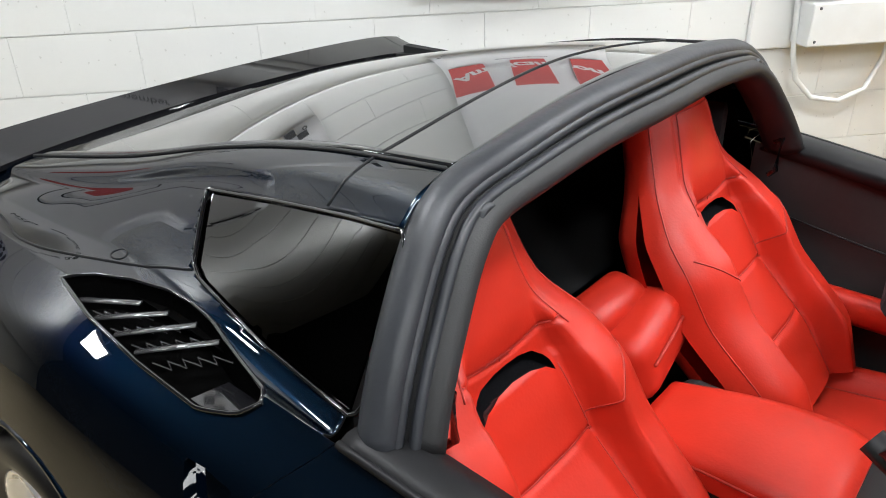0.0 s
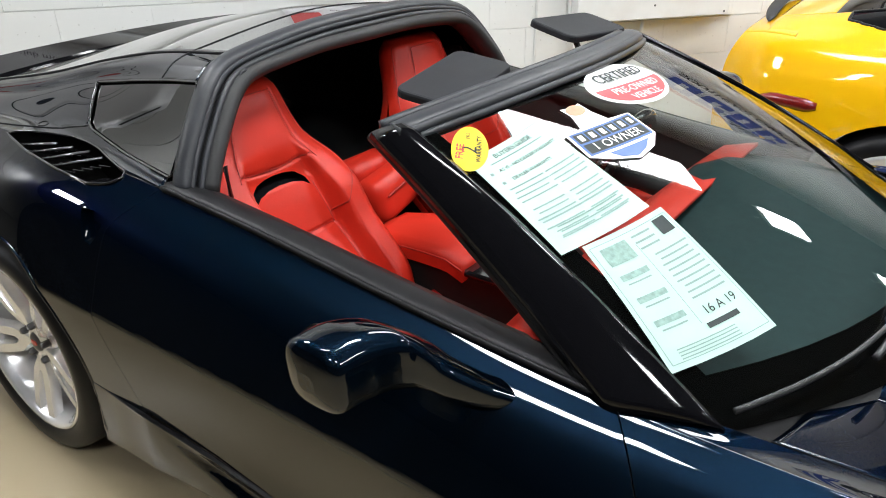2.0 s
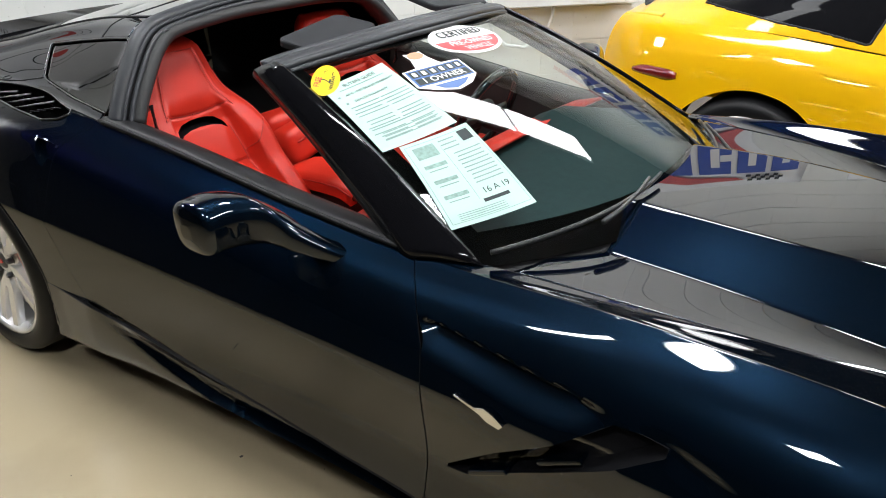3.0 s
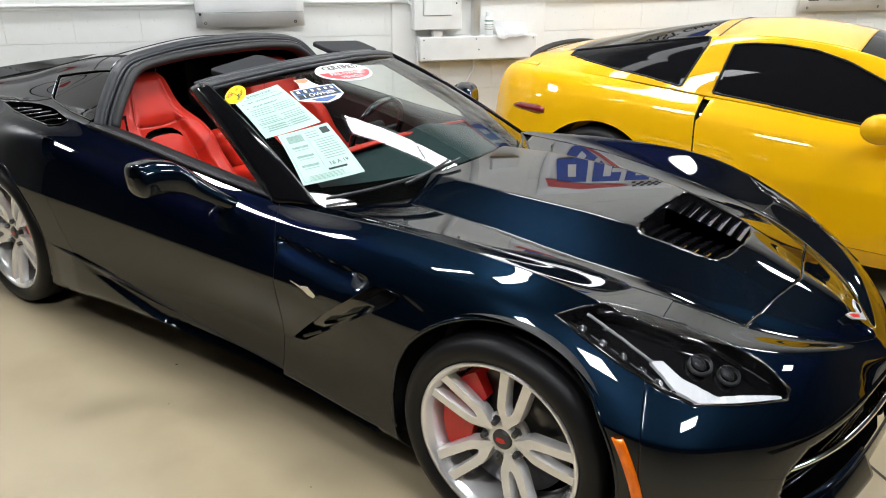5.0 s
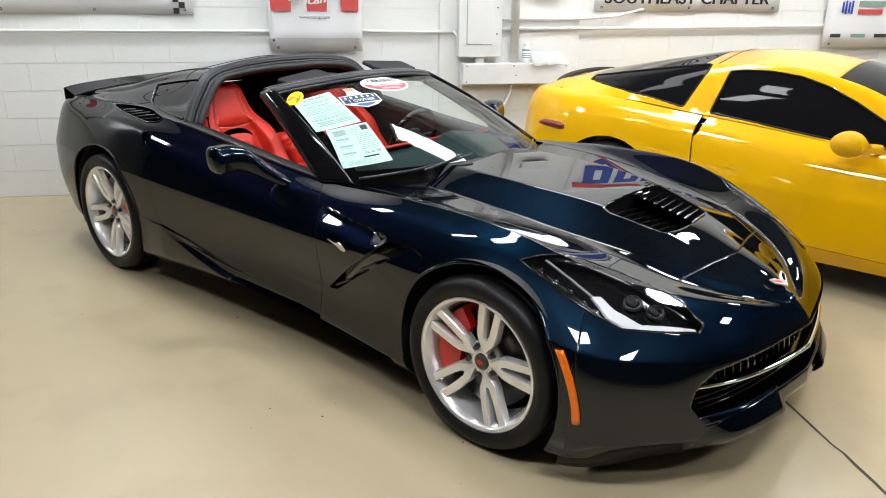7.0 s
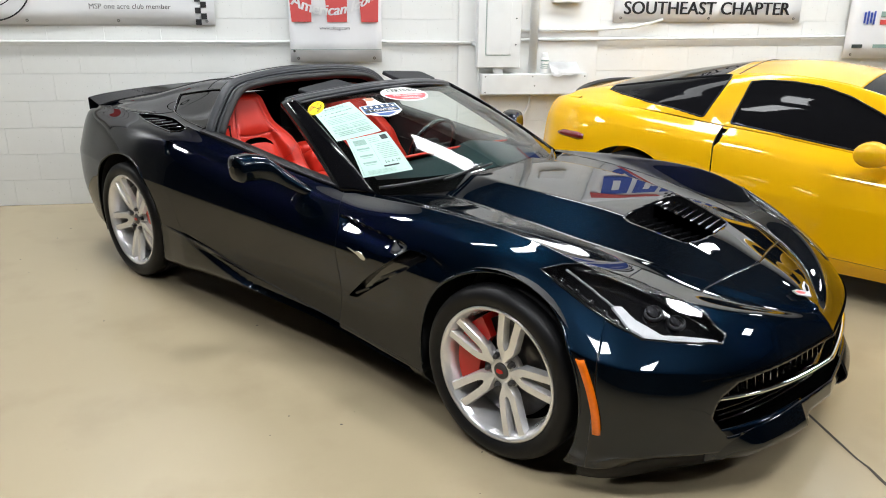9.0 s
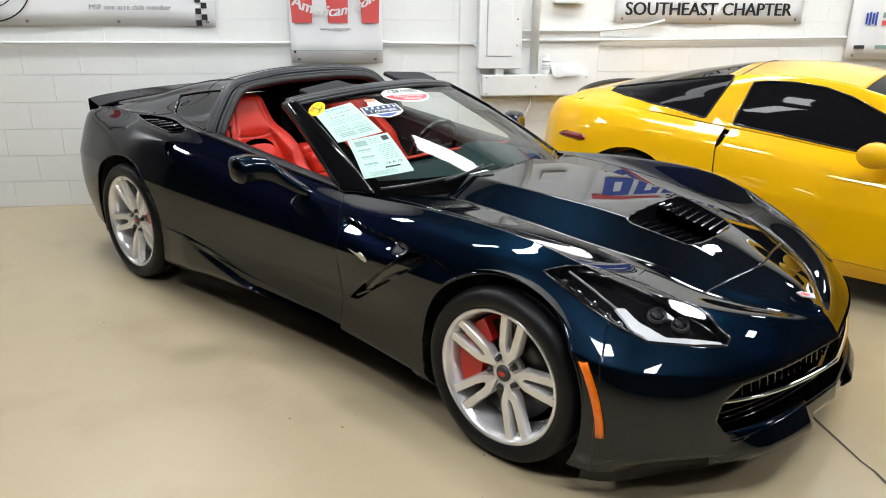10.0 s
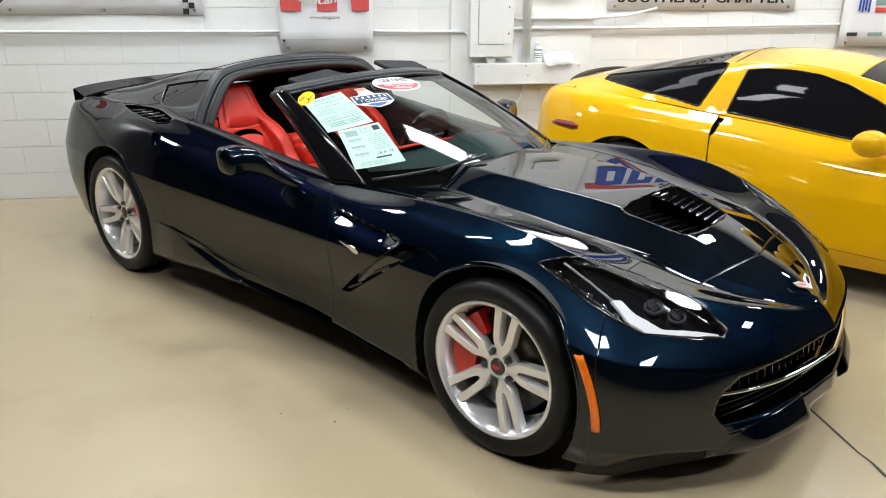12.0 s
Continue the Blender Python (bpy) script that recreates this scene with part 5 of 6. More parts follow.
    for a in (0, 180, 270):
        part("wheel_spoke", box_bm((.15, .02, .03), (.1 * math.cos(radians(a)), .01, .1 * math.sin(radians(a)) - .01), .006, turn=pose(0, 0, 0, 0, -a, 0)), M_PLASTIC, sw)
    part("steering_column", tube_bm([(-1.49, .37, .755), (-1.2, .37, .70)], .04, 12), M_PLASTIC, car, "", True)
    # raised sun visors over the header
    for side, m in ((-1, pose(-1.628, -.292, 1.132, 5, 8, 8)), (1, pose(-1.625, .30, 1.155, -4, 12, -6))):
        edge = [(cx * (.15 / 2 - .03) + .03 * math.cos(q), cy * (.30 / 2 - .03) + .03 * math.sin(q)) for cx, cy, q0 in ((1, 1, 0), (-1, 1, 90), (-1, -1, 180), (1, -1, 270)) for q in np.radians(np.linspace(q0, q0 + 90, 6))]
        bm = prism_bm(edge, .018, .006)
        visor = part("sun_visor", bm, M_VISOR, car, "dark grey sun visor folded up")
        visor.matrix_basis = m
        part("visor_flap", box_bm((.085, .15, .006), (.005, -.02 * side, .0105), .002), M_VISOR, visor)
        part("visor_pivot", tube_bm([(.06, -.10, -.005), (.085, -.10, -.03)], .008, 8), M_PLASTIC, visor)
        part("visor_pivot", tube_bm([(.06, .12, -.005), (.085, .12, -.03)], .008, 8), M_PLASTIC, visor)


M_DASH = mat("dark_dash_vinyl", (0.009, 0.026, 0.027), 0.6, spec=0.2, grain=(40, 0.3), bump=(350, 0.3, 0.001))
M_VISOR = mat("charcoal_visor_vinyl", (0.016, 0.017, 0.020), 0.6, grain=(30, 0.3), bump=(350, 0.3, 0.001), spec=0.2)
build_cabin(CAR)


# ---- the yellow coupe ----
YELLOW_AT = pose(1.86, 2.36, 0)
Y_SILL = [(-3.38, .66, .24), (-3.28, .78, .21), (-3.05, .85, .19), (-2.69, .85, .17), (-2.3, .85, .15), (-1.9, .84, .16), (-1.4, .83, .17), (-.95, .83, .17), (-.45, .85, .15), (0, .87, .15), (.4, .85, .14), (.6, .66, .14), (.75, .4, .14), (.86, 0, .14)]
Y_LOW = [(-3.44, .70, .36), (-3.3, .84, .32), (-3.05, .90, .28), (-2.69, .915, .26), (-2.3, .91, .25), (-1.9, .885, .27), (-1.4, .875, .27), (-.95, .875, .26), (-.45, .895, .25), (0, .91, .25), (.4, .89, .25), (.63, .70, .25), (.8, .42, .25), (.90, 0, .25)]
Y_WAIST = [(-3.46, .72, .60), (-3.3, .86, .60), (-3.05, .915, .60), (-2.69, .925, .60), (-2.3, .915, .58), (-1.9, .90, .56), (-1.4, .885, .55), (-.95, .885, .55), (-.45, .905, .56), (0, .915, .56), (.4, .87, .50), (.6, .70, .47), (.77, .44, .45), (.89, 0, .42)]
Y_SHOULDER = [(-3.44, .70, .82), (-3.3, .80, .83), (-3.05, .855, .83), (-2.69, .875, .83), (-2.3, .865, .80), (-1.9, .845, .765), (-1.4, .83, .73), (-.95, .83, .72), (-.45, .85, .73), (0, .84, .71), (.38, .78, .62), (.57, .62, .57), (.72, .4, .52), (.85, 0, .47)]
Y_PEAK = [(-3.40, .64, .93), (-3.28, .70, .95), (-3.05, .745, .945), (-2.69, .76, .93), (-2.3, .75, .892), (-1.9, .735, .860), (-1.4, .725, .812), (-.95, .72, .785), (-.45, .74, .81), (0, .73, .79), (.33, .66, .70), (.5, .52, .64), (.66, .33, .58), (.81, 0, .51)]
Y_HOOD = [(-3.40, .32, .955), (-3.28, .35, .975), (-3.05, .37, 1.0), (-2.69, .38, 1.05), (-2.3, .37, 1.1), (-1.9, .36, 1.1), (-1.4, .36, .95), (-.86, .36, .82), (-.42, .33, .82), (0, .32, .78), (.3, .28, .70), (.48, .22, .64), (.64, .14, .585), (.79, 0, .53)]
Y_MIDDLE = [(x, 0, z + .015) for x, h, z in Y_HOOD]
Y_SKIN = Loft([Y_SILL, Y_LOW, Y_WAIST, Y_SHOULDER, Y_PEAK, Y_HOOD, Y_MIDDLE], [0, .5, .6, .2, .2, .2, 0])
# greenhouse from the tail to the foot of the windscreen
YG_BELT = [(-3.30, .70, .945), (-3.0, .75, .94), (-2.6, .755, .925), (-2.2, .735, .885), (-1.8, .72, .850), (-1.4, .712, .808), (-1.0, .70, .785), (-.72, .66, .782)]
YG_SIDE = [(-3.30, .62, .965), (-3.0, .65, .985), (-2.6, .655, 1.02), (-2.2, .645, 1.03), (-1.8, .64, 1.015), (-1.4, .635, .985), (-1.0, .66, .86), (-.72, .645, .795)]
YG_EDGE = [(-3.30, .50, .985), (-3.0, .525, 1.035), (-2.6, .525, 1.105), (-2.2, .515, 1.165), (-1.8, .515, 1.175), (-1.4, .535, 1.115), (-1.0, .585, .945), (-.72, .62, .80)]
YG_MID = [(-3.30, 0, 1.005), (-3.0, 0, 1.07), (-2.6, 0, 1.155), (-2.2, 0, 1.222), (-1.8, 0, 1.236), (-1.4, 0, 1.165), (-1.0, 0, .985), (-.72, 0, .815)]
Y_TOP = Loft([YG_BELT, YG_SIDE, YG_EDGE, YG_MID], [.2, .2, .6, 0], closes=False)
Y_ARCH_R, Y_ARCH_F = circle(-2.69, .335, .375), circle(0, .325, .365)
Y_DOORWIN = [(-2.13, .899), (-2.105, 1.05), (-2.095, 1.132), (-2.0, 1.146), (-1.86, 1.148), (-1.70, 1.135), (-1.54, 1.095), (-1.38, 1.028), (-1.20, .935), (-1.04, .840), (-1.06, .808), (-1.30, .816), (-1.55, .838), (-1.82, .868)]
Y_QUARTER = [(-3.02, 1.010), (-2.80, .985), (-2.50, .950), (-2.30, .915), (-2.255, 1.05), (-2.23, 1.13), (-2.235, 1.19), (-2.45, 1.20), (-2.75, 1.15), (-3.02, 1.07)]


def build_yellow_car():
    car = thing("sports_coupe", "bright yellow sports coupe with dark windows, parked by the wall", "car", YELLOW_AT)
    cut_rear = lambda v: np.interp(v, [0, 1, 2, 3, 4], [4.9, 4.75, 4.42, 4.36, 4.36])  # noqa: E731
    cut_front = lambda v: np.interp(v, [0, 1, 2, 3, 4], [7.2, 7.2, 7.2, 7.1, 6.9])  # noqa: E731
    for side in (-1, 1):
        s = Sheet(patch(Y_SKIN, 0, lambda v: cut_rear(v) - .009, 0, 4, 140, 60))
        s.cut(Y_ARCH_R, keep=lambda p: p[:, 1] > .5)
        panel("rear_quarter", s, M_YELLOW, car, side=side)
        s = Sheet(patch(Y_SKIN, lambda v: cut_rear(v) + .009, lambda v: cut_front(v) - .009, .95, 4, 90, 44))
        pocket = s.cut([(-2.17, .875), (-2.125, .865), (-2.135, .80), (-2.165, .762), (-2.18, .79)], keep=lambda p: p[:, 1] > .6)
        door = panel("door", s, M_YELLOW, car, side=side)
        if len(pocket.f):
            tray("handle_pocket", pocket, .04, M_BLACK, door, side, (0, -1, 0), "black handle pocket")
        panel("sill_panel", Sheet(patch(Y_SKIN, 4.3, 8.0, 0, .93, 60, 10)), M_YELLOW, car, side=side)
        s = Sheet(patch(Y_SKIN, lambda v: cut_front(v) + .009, 13, 0, 4, 150, 60))
        s.cut(Y_ARCH_F, keep=lambda p: p[:, 1] > .5)
        panel("front_fender", s, M_YELLOW, car, side=side)
        # roof side: pillars between the dark panes
        s = Sheet(patch(Y_TOP, 0, 7, 0, 2, 180, 50))
        door_pane = s.cut(Y_DOORWIN)
        rear_pane = s.cut(Y_QUARTER)
        pillar = panel("roof_side", s, M_YELLOW, car, side=side)
        for hole, name in ((door_pane, "door_window"), (rear_pane, "rear_side_window")):
            hole.p[:, 1] -= .008
            panel(name, hole, M_YGLASS, pillar, "dark tinted glass", side=side, thick=0)
            line = [(x, side * (h + .006), z) for x, h, z in window_rim(hole)]
            part("window_seal", tube_bm(line, .006, 6, closed=True), M_RUBBER, pillar, "", True)
        # side marker
        rows = []
        for t in np.linspace(0, 1, 12):
            x = -3.245 + .225 * t
            hgt = .026 * min(1, 3 * t + .35, 2.6 * (1 - t) + .55)
            h = float(np.interp(x, [-3.3, -3.05], [.845, .898]))
            rows.append([(x, h + .0, .728 - hgt), (x, h + .010, .728), (x, h - .002, .728 + hgt)])
        panel("side_marker", Sheet(np.array(rows)), M_REDLENS, car, "dark red side marker lamp", side=side, thick=.006)
        keys = [(-1.20, .74, .82), (-1.25, .82, .825), (-1.285, .88, .845), (-1.305, .93, .858), (-1.31, .985, .858), (-1.312, 1.01, .857)]
        rad = [.026, .036, .062, .080, .072, .026]
        bm = tube_bm([(x, side * h, z) for x, h, z in curve_points(keys, 24)], lambda t: float(np.interp(t, np.linspace(0, 1, 6), rad)), 18, squash=(1.1, .85))
        part("door_mirror", bm, M_YELLOW, car, "yellow door mirror", True)
        for cx, r, rr, tw in ((0, .325, .25, .12), (-2.69, .335, .26, .14)):
            wheel = part("wheel", lathe_bm([(.001, -.09), (.06, -.09), (.10, -.075), (rr - .03, -tw + .02), (rr, -tw), (rr - .01, tw)], 48), M_ALU, car, "silver alloy wheel", True)
            wheel.matrix_basis = pose(cx, side * (.905 - tw), r, 0, 0, 0 if side < 0 else 180)
            part("tyre", lathe_bm([(rr, -tw), (rr + .03, -tw - .012), (r - .012, -tw), (r, -tw + .03), (r, tw - .03), (r - .012, tw), (rr, tw)], 64), M_RUBBER, wheel, "black tyre", True)
            a = np.linspace(-.3, np.pi + .3, 36)
            R = .39
            g = np.stack([np.stack([cx + R * np.cos(a), np.full_like(a, h), r + R * np.sin(a)], -1) for h in (.55, .88)], 1)
            mesh_object("arch_liner", g.reshape(-1, 3) * [1, side, 1], grid_faces(g.shape).tolist(), M_PLASTIC, car)
    bonnet = panel("bonnet", Sheet(patch(Y_SKIN, 7.3, 13, 4, 6, 90, 30)), M_YELLOW, car, both=True)
    panel("rear_deck", Sheet(patch(Y_SKIN, 0, 1.5, 4, 6, 16, 20)), M_YELLOW, car, both=True)
    panel("rear_window", Sheet(patch(Y_TOP, .75, 2.78, 2, 3, 50, 20)), M_YGLASS, car, "dark tinted rear glass", both=True, thick=0)
    panel("rear_deck", Sheet(patch(Y_TOP, 0, .75, 2, 3, 16, 20)), M_YELLOW, car, both=True)
    panel("roof_panel", Sheet(patch(Y_TOP, 2.80, 4.74, 2, 3, 50, 20)), M_YELLOW, car, "yellow roof panel", both=True)
    panel("windscreen", Sheet(patch(Y_TOP, 4.75, 7, 2, 3, 50, 20)), M_YGLASS, car, "dark windscreen", both=True, thick=0)
    line = Y_TOP.at(np.full(16, 3.02), np.linspace(2, 3, 16))
    line = [(x, -h, z) for x, h, z in line] + [(x, h, z) for x, h, z in line[::-1]]
    part("roof_joint", tube_bm(line, .004, 6), M_RUBBER, car, "", True)
    # dark lip spoiler on the tail
    t = np.linspace(-1, 1, 30)
    pts = [(-3.385 + .05 * k * k, .52 * k, 1.0 - .035 * k * k) for k in t]
    part("rear_spoiler", tube_bm(pts, lambda q: .022 * math.sqrt(max(.02, 1 - (2 * q - 1) ** 4)), 8, squash=(1.4, .7)), M_PLASTIC, car, "dark grey lip spoiler", True)
    tail = [tuple(p) for p in Y_SKIN.at(np.zeros(30), np.linspace(0, 5.9, 30))]
    ring = [(x, -h, z) for x, h, z in tail] + [(x, h, z) for x, h, z in reversed(tail)]
    mesh_object("tail_panel", ring, [list(range(len(ring)))], M_YELLOW, car, smooth=False)
    part("cabin_floor", box_bm((2.6, 1.4, .05), (-1.7, 0, .3)), M_CARPET, car)
    return car


M_YGLASS = mat("near_black_glass", (0.006, 0.006, 0.007), 0.03, grain=(20, 0.2), spec=0.05)
build_yellow_car()


# ---- papers and stickers on the windscreen ----
def screen_frame(a, b):
    """Origin and unit ways across and up on the glass."""
    p = screen(a, b)
    da, db = screen(a + .01, b) - screen(a - .01, b), screen(a, b + .01) - screen(a, b - .01)
    return p, da, db


def on_screen(a0, b0, turn, lift):
    """Maps metres (x across, y up, z off) to the outside of the glass round (a0, b0); turn in degrees."""
    p, da, db = screen_frame(a0, b0)
    la, lb = np.linalg.norm(da) / .02, np.linalg.norm(db) / .02
    sk = float(np.dot(da, db) / np.linalg.norm(da) / np.linalg.norm(db))
    c, s = math.cos(radians(turn)), math.sin(radians(turn))
    n = np.cross(da, db)
    n /= np.linalg.norm(n)

    def shape(co):
        x, y = c * co[0] - s * co[1], s * co[0] + c * co[1]
        yy = y / math.sqrt(1 - sk * sk)
        xx = x - sk * yy
        q = screen(a0 + xx / la, b0 + yy / lb) + n * (lift + co[2])
        return Vector(q)
    return shape


def screen_sheet(name, outline, shape, material, label, category, z=0.0, parent=None):
    """A flat outline laid on the glass."""
    bm = bmesh.new()
    vs = [bm.verts.new((x, y, z)) for x, y in outline]
    bm.faces.new(vs)
    bmesh.ops.triangulate(bm, faces=bm.faces)
    bmesh.ops.subdivide_edges(bm, edges=bm.edges, cuts=3, use_grid_fill=True)
    for v in bm.verts:
        v.co = shape(v.co)
    ob = part(name, bm, material, parent, label if parent else "")
    return ob if parent else tagged(ob, label, category)


def rect(w, h, x=0.0, y=0.0):
    return [(x - w / 2, y - h / 2), (x + w / 2, y - h / 2), (x + w / 2, y + h / 2), (x - w / 2, y + h / 2)]


def ellipse(w, h, n=40, x=0.0, y=0.0):
    return [(x + w / 2 * math.cos(k * math.tau / n), y + h / 2 * math.sin(k * math.tau / n)) for k in range(n)]


M_PAPER = mat("pale_green_paper", (0.40, 0.58, 0.51), 0.6, grain=(20, 0.05))
M_INK = mat("dark_ink", (0.02, 0.03, 0.03), 0.7, grain=(90, 0.2))
M_FAINT = mat("grey_print", (0.21, 0.31, 0.28), 0.7, grain=(90, 0.2))
M_PALE = mat("pale_print", (0.22, 0.34, 0.30), 0.7, grain=(120, 0.5))
M_STICKY = mat("yellow_sticker", (0.78, 0.56, 0.01), 0.4, grain=(30, 0.06))
M_STICKW = mat("white_sticker", (0.82, 0.82, 0.82), 0.4, grain=(30, 0.04))
M_STICKR = mat("red_sticker_print", (0.70, 0.04, 0.05), 0.4, grain=(30, 0.06))
M_STICKB = mat("blue_sticker_print", (0.03, 0.10, 0.30), 0.4, grain=(30, 0.06))


def paper(a, b, turn, kind):
    shape = on_screen(a, b, turn, .003)
    w, h = .216, .279
    ob = screen_sheet("paper_sheet", rect(w, h), shape, M_PAPER, "pale green printed sheet taped inside the windscreen" if kind else "pale green buyers guide sheet on the windscreen", "paper")
    up = lambda z: (lambda co: shape((co[0], co[1], z + co[2])))  # noqa: E731

    def bar(x, y, bw, bh, m=M_FAINT):
        screen_sheet("print_bar", rect(bw, bh, x, y), shape, m, "", "", .0012, ob)

    def line(body, size, x, y, m=M_INK):
        lettering("print_text", body, size, m, ob, shape=lambda co: shape((co[0] + x, co[1] + y, .0012 + co[2] * .1)))

    rnd = random.Random(5 + kind)
    if not kind:
        line("BUYERS GUIDE", .0165, 0, .118)
        bar(0, .104, .15, .003)
        line("AS IS - NO DEALER WARRANTY", .0115, .01, .082)
        line("DEALER WARRANTY", .0115, -.01, .052)
        for x, y in ((-.09, .082), (-.085, .052)):
            bar(x, y, .007, .007, M_FAINT)
        for k in range(12):
            y = .032 - .0125 * k
            if k in (4, 8):
                continue
            bar(-.052 + .01 * rnd.random(), y, .07 + .02 * rnd.random(), .0035)
            bar(.048, y, .075 + .02 * rnd.random(), .0035)
        bar(0, -.064, .18, .004, M_FAINT)
        for k in range(3):
            bar(0, -.085 - .012 * k, .17 - .02 * rnd.random(), .003)
    else:
        for x0, y0, bw, bh in ((0, .128, .2, .0015), (0, -.128, .2, .0015), (-.1, 0, .0015, .256), (.1, 0, .0015, .256), (-.012, .01, .0012, .18)):
            bar(x0, y0, bw, bh)
        bar(-.055, .098, .06, .040, M_PALE)
        bar(.075, .108, .036, .034, M_INK)
        for k in range(3):
            bar(.015, .115 - .014 * k, .05, .004)
        line("16 A 19", .024, .045, -.062)
        bar(.03, -.088, .07, .010, M_INK)
        for k in range(9):
            bar(.045 + .006 * rnd.random(), .066 - .0125 * k, .07 + .02 * rnd.random(), .0035)
        for k in range(3):
            bar(-.055, .05 - .05 * k, .06, .012, M_PALE)
            bar(-.055, .035 - .05 * k, .05, .003)
        for k in range(4):
            bar(-.02, -.105 - .006 * k, .12, .002)
    return ob


paper(-.80, .672, 13.0, 0)
paper(-.805, .33, 9.0, 1)


def screen_stickers():
    shape = on_screen(-.908, .850, -32.0, .0036)
    ob = screen_sheet("warranty_sticker", ellipse(.072, .128), shape, M_STICKY, "oval yellow two year warranty sticker on glass", "sticker")
    put = lambda x, y, turn=0: (lambda co: shape((x + co[0] * math.cos(radians(turn)) - co[1] * math.sin(radians(turn)), y + co[0] * math.sin(radians(turn)) + co[1] * math.cos(radians(turn)), .0012 + .1 * co[2])))  # noqa: E731
    for body, size, x, y, m in (("FREE", .021, -.018, -.012, M_STICKR), ("WARRANTY", .0135, .018, .0, M_INK)):
        for dx in (-.0006, .0006):
            lettering("sticker_text", body, size, m, ob, shape=put(x + dx, y, 90))
    lettering("sticker_text", "2", .042, M_INK, ob, shape=put(0, -.004, 90))
    lettering("sticker_text", "YRS", .012, M_INK, ob, shape=put(-.004, .034, 90))
    shape2 = on_screen(-.036, .876, -6.0, .0036)
    ob = screen_sheet("certified_sticker", ellipse(.29, .16), shape2, M_STICKW, "oval red and white certified vehicle sticker on glass", "sticker")
    screen_sheet("sticker_red", [p for p in ellipse(.266, .138, 60) if p[1] <= .002], shape2, M_STICKR, "red lower half", "", .0010, ob)
    put2 = lambda x, y: (lambda co: shape2((x + co[0], y + co[1], .0042 + .1 * co[2])))  # noqa: E731
    for dx in (-.0014, 0, .0014):
        lettering("sticker_text", "CERTIFIED", .046, M_INK, ob, shape=put2(dx, .032 + .3 * dx), stretch=.92)
    lettering("sticker_text", "PRE-OWNED", .032, M_STICKW, ob, shape=put2(0, -.022))
    lettering("sticker_text", "VEHICLE", .030, M_STICKW, ob, shape=put2(0, -.052))
    glass3 = on_screen(-.448, .750, 0.0, .0036)
    shape3 = lambda co: glass3((co[0] * 1.2, co[1] * 1.15, co[2]))  # noqa: E731
    outline = [(-.085, -.03), (-.085, .035), (-.045, .04), (-.035, .075), (-.04, .10), (-.015, .095), (.01, .10), (.015, .07), (.03, .04), (.085, .035), (.085, -.03), (.05, -.055), (0, -.068), (-.05, -.05)]
    ob = screen_sheet("owner_sticker", outline, shape3, M_STICKW, "white and blue one owner history sticker on glass", "sticker")
    screen_sheet("sticker_field", rect(.160, .062, 0, .002), shape3, M_STICKB, "blue border field", "", .0008, ob)
    for k in range(6):
        screen_sheet("logo_block", rect(.023, .024, -.064 + .0256 * k, .0165), shape3, M_INK, "black logo block", "", .0012, ob)
        screen_sheet("logo_mark", rect(.010, .015, -.064 + .0256 * k, .0165), shape3, M_STICKW, "", "", .0018, ob)
    screen_sheet("sticker_strip", rect(.150, .024, 0, -.0125), shape3, M_INK, "black strip", "", .0012, ob)
    lettering("sticker_text", "1 OWNER", .027, M_STICKW, ob, shape=lambda co: shape3((co[0], co[1] - .0125, .0020 + .1 * co[2])))
    screen_sheet("sticker_foot", [(-.045, -.035), (.055, -.035), (.03, -.052), (0, -.062), (-.03, -.052)], shape3, M_STICKB, "blue lower field", "", .0010, ob)
    screen_sheet("sticker_head", ellipse(.045, .03, 20, -.013, .085), shape3, M_STICKO, "brown round mark", "", .0010, ob)


M_STICKO = mat("brown_sticker_print", (0.45, 0.22, 0.12), 0.4, grain=(60, 0.2))
screen_stickers()


# ---- on the back wall ----
def wall_box(name, x0, x1, z0, z1, deep, material, label, category, bevel=.006, kind=""):
    ob = part(name, box_bm((x1 - x0, deep, z1 - z0), ((x1 - x0) / 2, -deep / 2, (z1 - z0) / 2), bevel), material)
    ob.matrix_basis = wall_place(x0, .004, z0)
    return tagged(ob, label, category, kind=kind)


def wall_pipe(name, pts, r, label, material=None):
    ob = part(name, tube_bm([(x, -y, z) for x, y, z in pts], r, 10), material or M_METALWHITE, smooth=True)
    ob.matrix_basis = WALL_POSE
    return tagged(ob, label, "conduit")


wall_box("backing_board", 3.29, 4.46, .817, 2.6, .018, M_WHITE, "white painted plywood backing board", "board")
panel_box = wall_box("breaker_panel", 3.425, 3.775, 1.056, 2.2, .11, M_METALWHITE, "white steel breaker panel with a closed door", "electrical panel")
panel_box.matrix_basis = wall_place(3.425, .022, 1.056)
part("panel_door", box_bm((.20, .006, .86), (.17, -.1125, .53), .003), M_METALWHITE, panel_box)
part("panel_gap", box_bm((.205, .004, .004), (.17, -.111, .099)), M_FAINT, panel_box)
part("panel_gap", box_bm((.004, .004, .86), (.066, -.111, .53)), M_FAINT, panel_box)
for z in (.18, .38, .58):
    part("panel_screw", lathe_bm([(.001, -.004), (.006, -.003), (.007, 0)], 8), M_ALUDARK, panel_box).matrix_basis = pose(.31, -.11, z)
trough = wall_box("wiring_trough", 3.465, 4.355, .842, 1.006, .115, M_METALWHITE, "long white metal wiring trough under the panel", "electrical box")
trough.matrix_basis = wall_place(3.465, .022, .842)
for x, z in ((.03, .02), (.03, .145), (.42, .145), (.44, .07), (.86, .02), (.86, .145)):
    part("trough_screw", lathe_bm([(.001, -.004), (.005, -.003), (.006, 0)], 8), M_ALUDARK, trough).matrix_basis = pose(x, -.115, z)
